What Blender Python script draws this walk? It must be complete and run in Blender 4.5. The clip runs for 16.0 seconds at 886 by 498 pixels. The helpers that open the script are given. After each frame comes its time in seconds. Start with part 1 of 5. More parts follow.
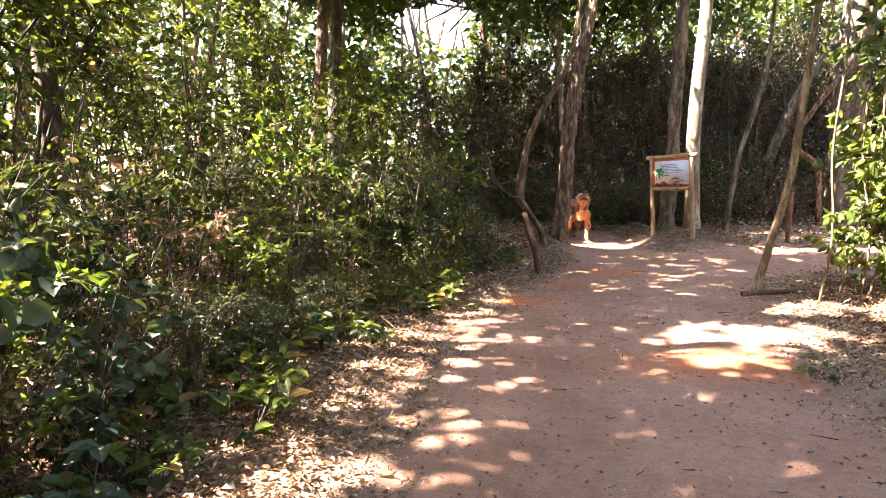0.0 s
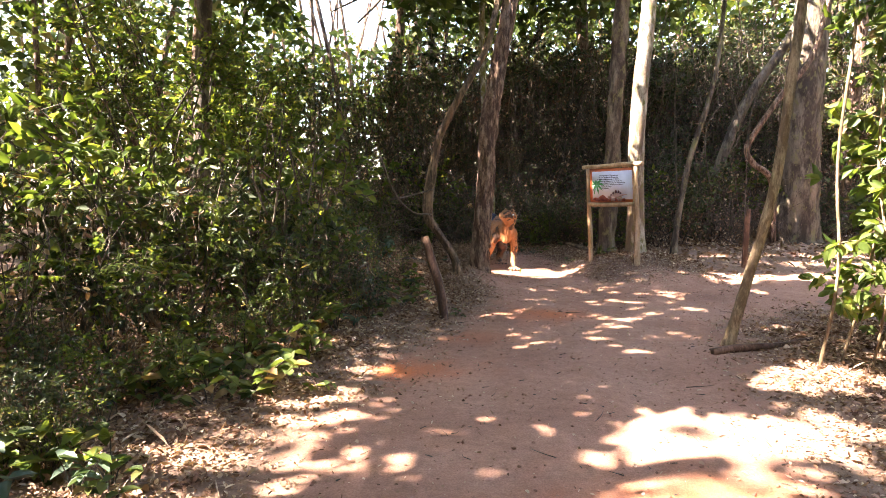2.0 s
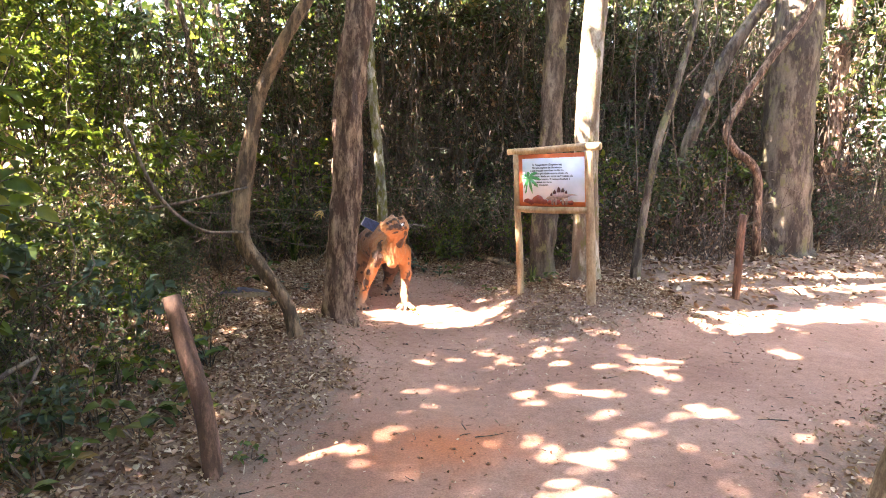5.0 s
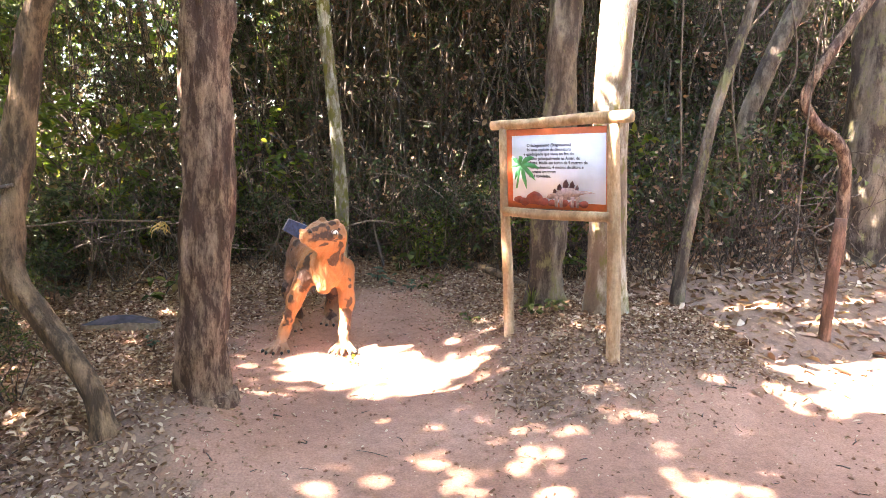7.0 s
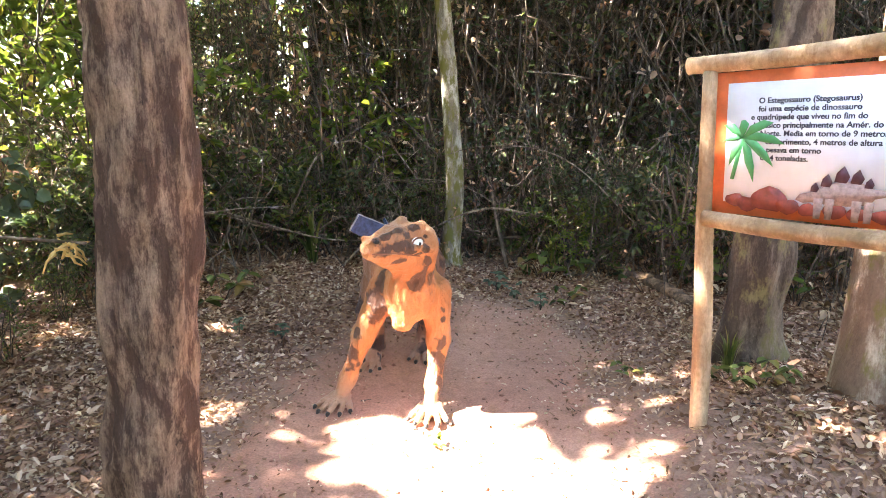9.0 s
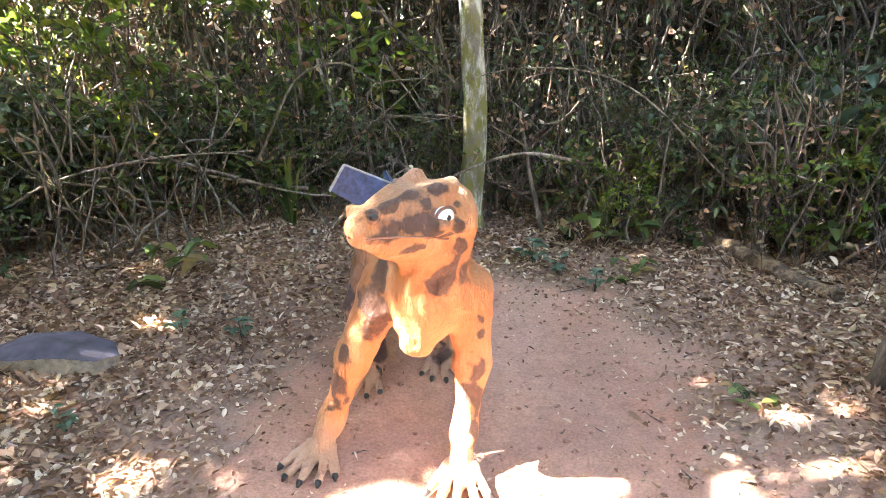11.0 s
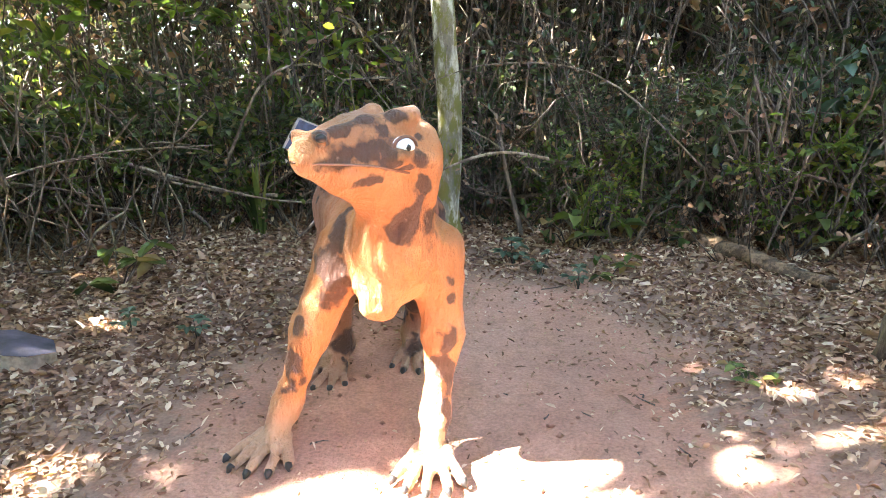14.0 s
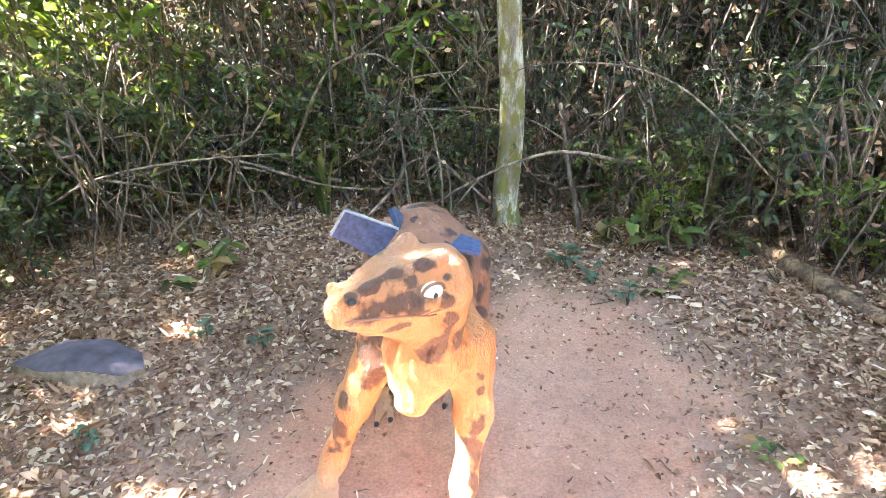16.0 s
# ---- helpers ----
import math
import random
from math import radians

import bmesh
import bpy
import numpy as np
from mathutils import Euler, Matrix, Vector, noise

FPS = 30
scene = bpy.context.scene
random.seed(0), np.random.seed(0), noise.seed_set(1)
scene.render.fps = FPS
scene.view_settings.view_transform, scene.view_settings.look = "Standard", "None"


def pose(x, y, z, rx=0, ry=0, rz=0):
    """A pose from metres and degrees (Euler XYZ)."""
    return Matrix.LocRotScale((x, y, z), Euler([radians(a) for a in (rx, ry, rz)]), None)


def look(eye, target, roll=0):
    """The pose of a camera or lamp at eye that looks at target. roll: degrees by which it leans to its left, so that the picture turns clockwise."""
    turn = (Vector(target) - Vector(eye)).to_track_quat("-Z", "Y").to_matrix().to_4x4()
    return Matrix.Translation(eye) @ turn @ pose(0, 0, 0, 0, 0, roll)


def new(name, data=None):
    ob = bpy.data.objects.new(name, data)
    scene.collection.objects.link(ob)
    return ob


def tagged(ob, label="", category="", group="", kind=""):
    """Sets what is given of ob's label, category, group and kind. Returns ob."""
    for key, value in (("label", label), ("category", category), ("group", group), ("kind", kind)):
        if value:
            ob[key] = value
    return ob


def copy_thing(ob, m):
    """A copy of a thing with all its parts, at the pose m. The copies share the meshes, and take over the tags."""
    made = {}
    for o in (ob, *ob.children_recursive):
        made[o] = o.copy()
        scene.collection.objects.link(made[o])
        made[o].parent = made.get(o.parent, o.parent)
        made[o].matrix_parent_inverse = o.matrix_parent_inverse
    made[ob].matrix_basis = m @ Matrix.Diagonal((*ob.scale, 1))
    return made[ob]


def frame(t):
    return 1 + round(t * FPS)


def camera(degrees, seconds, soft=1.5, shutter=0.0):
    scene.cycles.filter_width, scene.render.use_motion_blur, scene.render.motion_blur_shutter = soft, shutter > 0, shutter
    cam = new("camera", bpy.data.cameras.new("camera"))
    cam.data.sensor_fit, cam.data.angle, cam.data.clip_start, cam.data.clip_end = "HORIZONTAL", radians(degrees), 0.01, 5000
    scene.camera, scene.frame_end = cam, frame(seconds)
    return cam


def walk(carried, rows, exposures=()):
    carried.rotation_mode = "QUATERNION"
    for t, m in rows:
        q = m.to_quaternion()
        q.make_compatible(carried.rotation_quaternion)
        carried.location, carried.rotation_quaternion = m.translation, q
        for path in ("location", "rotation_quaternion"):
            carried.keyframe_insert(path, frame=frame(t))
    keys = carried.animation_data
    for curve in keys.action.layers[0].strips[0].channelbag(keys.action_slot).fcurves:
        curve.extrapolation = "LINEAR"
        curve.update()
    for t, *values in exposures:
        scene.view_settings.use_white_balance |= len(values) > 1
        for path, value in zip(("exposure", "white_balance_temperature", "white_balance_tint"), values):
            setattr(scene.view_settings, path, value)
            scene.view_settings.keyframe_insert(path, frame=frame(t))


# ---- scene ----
cam = camera(70.9, 16.0, soft=0.65)
PATH = [
    (0, (0.236, -0.634, 1.568), (0.144, 1.345, 1.295), -0.1),
    (0.5, (0.39, -0.111, 1.565), (0.265, 1.868, 1.302), -0.1),
    (1, (0.563, 0.449, 1.56), (0.549, 2.433, 1.306), 0.0),
    (1.5, (0.725, 1.053, 1.53), (0.824, 3.037, 1.292), 0.2),
    (2, (0.848, 1.641, 1.516), (0.947, 3.625, 1.282), 0.4),
    (2.5, (1.012, 2.194, 1.559), (1.101, 4.178, 1.318), 0.5),
    (3, (1.137, 2.768, 1.549), (1.225, 4.751, 1.3), 0.5),
    (3.5, (1.34, 3.34, 1.547), (1.551, 5.313, 1.293), 0.5),
    (4, (1.49, 3.955, 1.522), (1.757, 5.92, 1.263), 0.7),
    (4.5, (1.647, 4.545, 1.539), (1.934, 6.507, 1.274), 0.7),
    (5, (1.809, 5.137, 1.532), (2.139, 7.09, 1.26), 0.9),
    (5.2, (1.884, 5.359, 1.533), (2.221, 7.312, 1.262), 0.9),
    (7.3, (2.723, 7.416, 1.571), (2.926, 9.371, 1.203), 1.1),
    (7.5, (2.752, 7.607, 1.56), (2.876, 9.567, 1.181), 0.9),
    (8, (2.836, 8.038, 1.547), (2.882, 9.995, 1.138), 0.7),
    (8.5, (2.891, 8.426, 1.531), (2.782, 10.378, 1.107), 0.7),
    (8.7, (2.875, 8.573, 1.524), (2.679, 10.515, 1.089), 0.6),
    (10.8, (2.606, 9.939, 1.435), (2.484, 11.831, 0.799), 0.7),
    (11, (2.594, 9.968, 1.323), (2.417, 11.857, 0.691), 0.5),
    (11.5, (2.587, 10.017, 1.116), (2.267, 11.889, 0.489), -0.1),
    (12, (2.623, 10.018, 1.003), (2.299, 11.893, 0.386), -0.4),
    (12.5, (2.658, 10.024, 0.996), (2.356, 11.909, 0.399), -0.5),
    (13, (2.643, 10.036, 0.993), (2.407, 11.946, 0.446), -0.3),
    (13.5, (2.646, 10.047, 0.991), (2.48, 11.973, 0.479), -0.2),
    (14, (2.641, 10.071, 1.014), (2.508, 12.008, 0.533), -0.1),
    (14.5, (2.643, 10.081, 1.195), (2.519, 12.014, 0.697), 0.2),
    (15, (2.667, 10.109, 1.449), (2.524, 12.006, 0.829), 0.5),
    (15.5, (2.711, 10.157, 1.583), (2.489, 11.996, 0.827), 0.3),
    (16, (2.746, 10.186, 1.599), (2.385, 11.985, 0.803), -0.3),
]
EXPOSURES = [(0.0, 3.95, 7000, 20), (1.0, 3.95, 7000, 20), (2.5, 3.75, 7000, 20), (3.5, 4.35, 6950, 20), (5.2, 4.7, 6900, 20), (7.3, 5.0, 6900, 20), (8.5, 5.05, 6800, 19), (10.8, 5.7, 6400, 13), (11.0, 5.65, 6400, 13), (11.5, 5.3, 6350, 13), (12.0, 5.0, 6350, 13), (13.0, 4.95, 6350, 12), (14.0, 5.5, 6250, 10), (14.5, 5.9, 6150, 10), (15.0, 6.15, 6100, 10), (16.0, 6.1, 6150, 10)]
walk(cam, [(t, look(eye, target, roll)) for t, eye, target, roll in PATH], EXPOSURES)

# ---- world and sun ----
SUN = Vector((-0.95, -0.16, 1.0)).normalized()
world = bpy.data.worlds.new("world")
scene.world = world
world.use_nodes = True
wn = world.node_tree
sky = wn.nodes.new("ShaderNodeTexSky")
sky.sky_type = "NISHITA"
sky.sun_disc = False
sky.sun_elevation = math.asin(SUN.z)
sky.sun_rotation = math.atan2(SUN.x, SUN.y)
wn.links.new(sky.outputs[0], wn.nodes["Background"].inputs[0])
wn.nodes["Background"].inputs[1].default_value = 0.13
sun_data = bpy.data.lights.new("sun", "SUN")
sun_data.energy, sun_data.angle, sun_data.color = 4.6, radians(0.55), (1.0, 0.94, 0.84)
sun_lamp = new("sun", sun_data)
sun_lamp.matrix_world = look(SUN * 60, (0, 0, 0))

rng = np.random.default_rng(7)


# ---- materials ----
def mat(name):
    m = bpy.data.materials.new(name)
    m.use_nodes = True
    nt = m.node_tree
    nt.nodes.clear()
    out = nt.nodes.new("ShaderNodeOutputMaterial")
    bsdf = nt.nodes.new("ShaderNodeBsdfPrincipled")
    nt.links.new(bsdf.outputs[0], out.inputs[0])
    return m, nt, bsdf, out


def node(nt, kind, **inputs):
    n = nt.nodes.new(kind)
    for k, v in inputs.items():
        n.inputs[k].default_value = v
    return n


def ramp(nt, source, stops):
    r = nt.nodes.new("ShaderNodeValToRGB")
    el = r.color_ramp.elements
    while len(el) < len(stops):
        el.new(0.5)
    for e, (p, c) in zip(el, stops):
        e.position, e.color = p, (*c, 1)
    nt.links.new(source, r.inputs[0])
    return r.outputs[0]


def mix(nt, fac, a, b, mode="MIX"):
    n = nt.nodes.new("ShaderNodeMix")
    n.data_type, n.blend_type = "RGBA", mode
    for sock, v in ((n.inputs[0], fac), (n.inputs[6], a), (n.inputs[7], b)):
        if isinstance(v, (int, float)):
            sock.default_value = v
        elif isinstance(v, tuple):
            sock.default_value = (*v, 1)
        else:
            nt.links.new(v, sock)
    return n.outputs[2]


def texture(nt, scale, detail=4.0, rough=0.6, stretch=(1, 1, 1), kind="ShaderNodeTexNoise"):
    co = nt.nodes.new("ShaderNodeTexCoord")
    mp = nt.nodes.new("ShaderNodeMapping")
    mp.inputs["Scale"].default_value = stretch
    nt.links.new(co.outputs["Object"], mp.inputs[0])
    n = nt.nodes.new(kind)
    n.inputs["Scale"].default_value = scale
    if kind == "ShaderNodeTexNoise":
        n.inputs["Detail"].default_value, n.inputs["Roughness"].default_value = detail, rough
    nt.links.new(mp.outputs[0], n.inputs["Vector"])
    return n.outputs[0]


def bump(nt, bsdf, height, strength, distance):
    b = node(nt, "ShaderNodeBump", Strength=strength, Distance=distance)
    nt.links.new(height, b.inputs["Height"])
    nt.links.new(b.outputs[0], bsdf.inputs["Normal"])


def leaf_mat(name, stops, rough=0.45, through_light=0.35, spec=0.5):
    """Leaves: each island takes its own tone; part of the light passes through."""
    m, nt, bsdf, out = mat(name)
    geo = nt.nodes.new("ShaderNodeNewGeometry")
    col = ramp(nt, geo.outputs["Random Per Island"], stops)
    blotch = texture(nt, 28.0, 3.0)
    col = mix(nt, 0.35, col, ramp(nt, blotch, [(0.3, (0.55, 0.55, 0.5)), (0.7, (1.25, 1.2, 1.1))]), "MULTIPLY")
    nt.links.new(col, bsdf.inputs["Base Color"])
    bsdf.inputs["Roughness"].default_value = rough
    bsdf.inputs["Specular IOR Level"].default_value = spec
    tr = nt.nodes.new("ShaderNodeBsdfTranslucent")
    nt.links.new(mix(nt, 1.0, col, (1.5, 1.5, 0.65), "MULTIPLY"), tr.inputs[0])
    ms = nt.nodes.new("ShaderNodeMixShader")
    ms.inputs[0].default_value = through_light
    nt.links.new(bsdf.outputs[0], ms.inputs[1])
    nt.links.new(tr.outputs[0], ms.inputs[2])
    nt.links.new(ms.outputs[0], out.inputs[0])
    return m


def bark_mat(name, dark, light, moss=None, scale=9.0, relief=0.02, cover=(0.45, 0.6)):
    m, nt, bsdf, out = mat(name)
    long_grain = texture(nt, scale, 6.0, 0.65, (1, 1, 0.22))
    flake = texture(nt, scale * 0.7, 8.0, 0.75, (1, 1, 0.3))
    col = ramp(nt, flake, [(0.46, dark), (0.52, tuple(0.55 * a + 0.45 * b for a, b in zip(dark, light))), (0.545, tuple(0.35 * a + 0.65 * b for a, b in zip(dark, light))), (0.61, light)])
    col = mix(nt, 0.6, col, ramp(nt, long_grain, [(0.35, (0.45, 0.45, 0.45)), (0.65, (1.35, 1.35, 1.35))]), "MULTIPLY")
    fine = texture(nt, scale * 7, 4.0, 0.7)
    col = mix(nt, 0.4, col, ramp(nt, fine, [(0.3, (0.5, 0.5, 0.5)), (0.7, (1.3, 1.3, 1.3))]), "MULTIPLY")
    if moss:
        patch = texture(nt, scale * 1.3, 5.0, 0.7, (1, 1, 0.5))
        col = mix(nt, ramp(nt, patch, [(cover[0], (0, 0, 0)), (cover[1], (1, 1, 1))]), col, moss)
    nt.links.new(col, bsdf.inputs["Base Color"])
    bsdf.inputs["Roughness"].default_value = 0.85
    both = nt.nodes.new("ShaderNodeMath")
    both.operation = "ADD"
    nt.links.new(long_grain, both.inputs[0])
    nt.links.new(flake, both.inputs[1])
    bump(nt, bsdf, both.outputs[0], 1.0, relief * 1.5)
    return m


def plain_mat(name, color, rough=0.6, grain=0.25, scale=40.0, metal=0.0):
    m, nt, bsdf, out = mat(name)
    n = texture(nt, scale, 4.0)
    lo, hi = 1 - grain, 1 + grain
    nt.links.new(mix(nt, 1.0, color, ramp(nt, n, [(0.3, (lo, lo, lo)), (0.7, (hi, hi, hi))]), "MULTIPLY"), bsdf.inputs["Base Color"])
    bsdf.inputs["Roughness"].default_value = rough
    bsdf.inputs["Metallic"].default_value = metal
    bump(nt, bsdf, n, 0.25, 0.004)
    return m


def soil_mat():
    m, nt, bsdf, out = mat("red_clay_soil")
    at = nt.nodes.new("ShaderNodeAttribute")
    at.attribute_name = "litter"
    clay_at = nt.nodes.new("ShaderNodeAttribute")
    clay_at.attribute_name = "clay"
    big = texture(nt, 0.9, 5.0, 0.6)
    fine = texture(nt, 14.0, 6.0, 0.7)
    grit = texture(nt, 90.0, 3.0, 0.6)
    dirt = ramp(nt, big, [(0.3, (0.30, 0.148, 0.098)), (0.5, (0.39, 0.207, 0.14)), (0.72, (0.48, 0.275, 0.195))])
    dirt = mix(nt, 0.55, dirt, ramp(nt, fine, [(0.28, (0.55, 0.52, 0.5)), (0.55, (1.0, 1.0, 1.0)), (0.75, (1.25, 1.22, 1.2))]), "MULTIPLY")
    dirt = mix(nt, clay_at.outputs["Fac"], dirt, (0.55, 0.155, 0.048))
    humus = ramp(nt, fine, [(0.3, (0.15, 0.09, 0.062)), (0.7, (0.32, 0.20, 0.14))])
    add = nt.nodes.new("ShaderNodeMath")
    add.operation = "ADD"
    nt.links.new(at.outputs["Fac"], add.inputs[0])
    nt.links.new(fine, add.inputs[1])
    col = mix(nt, ramp(nt, add.outputs[0], [(0.75, (0, 0, 0)), (1.15, (1, 1, 1))]), dirt, humus)
    col = mix(nt, 0.5, col, ramp(nt, grit, [(0.35, (0.6, 0.6, 0.6)), (0.65, (1.3, 1.3, 1.3))]), "MULTIPLY")
    nt.links.new(col, bsdf.inputs["Base Color"])
    bsdf.inputs["Roughness"].default_value = 0.95
    both = nt.nodes.new("ShaderNodeMath")
    both.operation = "MULTIPLY_ADD"
    nt.links.new(fine, both.inputs[0])
    both.inputs[1].default_value = 1.0
    nt.links.new(grit, both.inputs[2])
    bump(nt, bsdf, both.outputs[0], 0.6, 0.012)
    return m


def skin_mat():
    m, nt, bsdf, out = mat("painted_orange_skin")
    co = nt.nodes.new("ShaderNodeTexCoord")
    warp = nt.nodes.new("ShaderNodeTexNoise")
    warp.inputs["Scale"].default_value = 11.0
    nt.links.new(co.outputs["Object"], warp.inputs["Vector"])
    shift = nt.nodes.new("ShaderNodeVectorMath")
    shift.operation = "MULTIPLY_ADD"
    shift.inputs[1].default_value = (0.11, 0.11, 0.11)
    nt.links.new(warp.outputs["Color"], shift.inputs[0])
    nt.links.new(co.outputs["Object"], shift.inputs[2])

    def blobs(scale, low, high):
        vor = nt.nodes.new("ShaderNodeTexVoronoi")
        vor.inputs["Scale"].default_value = scale
        nt.links.new(shift.outputs[0], vor.inputs["Vector"])
        return ramp(nt, vor.outputs["Distance"], [(low, (1, 1, 1)), (high, (0, 0, 0))])
    soft = texture(nt, 5.0, 3.0, 0.6)
    base = ramp(nt, soft, [(0.3, (0.40, 0.15, 0.052)), (0.55, (0.50, 0.205, 0.078)), (0.75, (0.54, 0.30, 0.155))])
    where = nt.nodes.new("ShaderNodeTexCoord")
    split = nt.nodes.new("ShaderNodeSeparateXYZ")
    nt.links.new(where.outputs["Object"], split.inputs[0])

    def span(axis, a, b, top=1.0):
        n = nt.nodes.new("ShaderNodeMapRange")
        n.inputs["From Min"].default_value, n.inputs["From Max"].default_value, n.inputs["To Max"].default_value = a, b, top
        nt.links.new(split.outputs[axis], n.inputs["Value"])
        return n.outputs[0]
    painted = nt.nodes.new("ShaderNodeAttribute")
    painted.attribute_name = "blotch"
    ragged = nt.nodes.new("ShaderNodeMath")
    ragged.operation = "MULTIPLY_ADD"
    nt.links.new(texture(nt, 22.0, 4.0, 0.6), ragged.inputs[0])
    ragged.inputs[1].default_value = 0.9
    nt.links.new(painted.outputs["Fac"], ragged.inputs[2])
    spots = ramp(nt, ragged.outputs[0], [(0.60, (0, 0, 0)), (0.84, (0.9, 0.9, 0.9))])
    rear = span("Y", -0.02, 0.14)
    spots = mix(nt, rear, spots, mix(nt, 1.0, blobs(6.6, 0.30, 0.42), blobs(11.0, 0.14, 0.24), "LIGHTEN"))
    base = mix(nt, span("Y", -0.02, 0.14, 0.75), base, (0.20, 0.105, 0.08))
    base = mix(nt, span("Z", 0.90, 0.98, 0.7), base, (0.36, 0.20, 0.12))
    base = mix(nt, span("Z", 0.16, 0.07, 0.8), base, (0.43, 0.27, 0.175))
    col = mix(nt, spots, base, (0.055, 0.03, 0.026))
    worn = texture(nt, 38.0, 5.0, 0.7)
    col = mix(nt, ramp(nt, worn, [(0.62, (0, 0, 0)), (0.72, (0.6, 0.6, 0.6))]), col, (0.42, 0.28, 0.2))
    nt.links.new(col, bsdf.inputs["Base Color"])
    bsdf.inputs["Roughness"].default_value = 0.5
    wrinkle = texture(nt, 30.0, 5.0, 0.65, (1.4, 1.4, 0.6))
    bump(nt, bsdf, wrinkle, 1.0, 0.03)
    return m


LEAF = {
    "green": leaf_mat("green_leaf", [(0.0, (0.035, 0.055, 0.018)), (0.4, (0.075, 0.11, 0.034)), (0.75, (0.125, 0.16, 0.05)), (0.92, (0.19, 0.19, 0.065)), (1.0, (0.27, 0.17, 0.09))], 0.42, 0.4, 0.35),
    # dark and bright: leaf green with shade or sunlight put into the colour
    "dark": leaf_mat("shade_leaf", [(0.0, (0.028, 0.042, 0.022)), (0.55, (0.062, 0.085, 0.043)), (0.88, (0.115, 0.14, 0.07)), (1.0, (0.22, 0.15, 0.09))], 0.42, 0.3, 0.35),
    "bright": leaf_mat("sunlit_leaf", [(0.0, (0.06, 0.10, 0.024)), (0.6, (0.12, 0.175, 0.04)), (1.0, (0.24, 0.24, 0.06))], 0.45, 0.45, 0.35),
    "bluish": leaf_mat("bluish_leaf", [(0.0, (0.05, 0.085, 0.055)), (1.0, (0.105, 0.15, 0.105))], 0.5, 0.2, 0.4),
    "dry": leaf_mat("dry_leaf", [(0.0, (0.10, 0.052, 0.034)), (0.35, (0.25, 0.145, 0.10)), (0.75, (0.43, 0.285, 0.205)), (1.0, (0.66, 0.54, 0.43))], 0.8, 0.12, 0.15),
    "canopy": leaf_mat("canopy_leaf", [(0.0, (0.04, 0.065, 0.018)), (1.0, (0.11, 0.15, 0.04))], 0.5, 0.3, 0.35),
}
TWIG = bark_mat("grey_brown_twig", (0.05, 0.036, 0.027), (0.22, 0.165, 0.125), None, 30.0, 0.002)
VINE = bark_mat("dry_vine", (0.08, 0.058, 0.042), (0.26, 0.195, 0.145), None, 30.0, 0.002)
DEAD = bark_mat("bleached_dead_wood", (0.11, 0.08, 0.06), (0.33, 0.26, 0.20), None, 24.0, 0.003)
BARK_DARK = bark_mat("flaking_dark_bark", (0.12, 0.062, 0.042), (0.46, 0.30, 0.20), (0.06, 0.033, 0.024), 24.0, 0.03, (0.60, 0.70))
# brown bark lightened all over to stand for sun glare; the moss is real
BARK_SUNLIT = bark_mat("sunlit_bark", (0.22, 0.15, 0.10), (0.56, 0.48, 0.37), (0.16, 0.14, 0.04), 7.0, 0.012, (0.52, 0.64))
BARK_MOSS = bark_mat("mossy_grey_bark", (0.19, 0.165, 0.12), (0.52, 0.49, 0.40), (0.14, 0.13, 0.03), 11.0, 0.008, (0.46, 0.56))
BARK_GREY = bark_mat("rough_grey_bark", (0.07, 0.048, 0.035), (0.25, 0.20, 0.145), (0.20, 0.18, 0.08), 7.0, 0.03, (0.54, 0.64))
BARK_KNOTTY = bark_mat("knotty_brown_bark", (0.09, 0.055, 0.032), (0.33, 0.21, 0.12), None, 18.0, 0.02)
BARK_TAN = bark_mat("tan_bark", (0.15, 0.10, 0.055), (0.42, 0.31, 0.19), None, 16.0, 0.008)
WOOD_POST = bark_mat("weathered_brown_wood", (0.10, 0.05, 0.032), (0.25, 0.135, 0.09), None, 14.0, 0.006)
WOOD_LOG = bark_mat("peeled_pale_log", (0.36, 0.23, 0.125), (0.62, 0.45, 0.28), None, 7.0, 0.006)
SOIL = soil_mat()
SKIN = skin_mat()


# ---- geometry helpers ----
def mesh_np(name, v, f):
    """A mesh from an array of points and a list of (n, 3) or (n, 4) face arrays."""
    me = bpy.data.meshes.new(name)
    f = [a for a in f if len(a)]
    me.vertices.add(len(v))
    me.vertices.foreach_set("co", np.ascontiguousarray(v, dtype=np.float32).ravel())
    loops = np.concatenate([a.ravel() for a in f]).astype(np.int32)
    sizes = np.concatenate([np.full(len(a), a.shape[1], dtype=np.int32) for a in f])
    me.loops.add(len(loops))
    me.loops.foreach_set("vertex_index", loops)
    me.polygons.add(len(sizes))
    me.polygons.foreach_set("loop_start", np.concatenate([[0], np.cumsum(sizes)[:-1]]).astype(np.int32))
    me.polygons.foreach_set("loop_total", sizes)
    me.update(calc_edges=True)
    return me


class Geo:
    """Gathers points and faces."""

    def __init__(self):
        self.v, self.f, self.n = [], [], 0

    def add(self, v, f):
        self.v.append(np.asarray(v, dtype=float))
        for a in (f if isinstance(f, list) else [f]):
            self.f.append(np.asarray(a, dtype=np.int64) + self.n)
        self.n += len(v)
        return self

    def arrays(self):
        return (np.concatenate(self.v) if self.v else np.zeros((0, 3))), self.f


def thing(name, loc, label, category, group="", kind=""):
    ob = new(name)
    ob.location = loc
    ob.empty_display_size = 0.1
    return tagged(ob, label, category, group, kind)


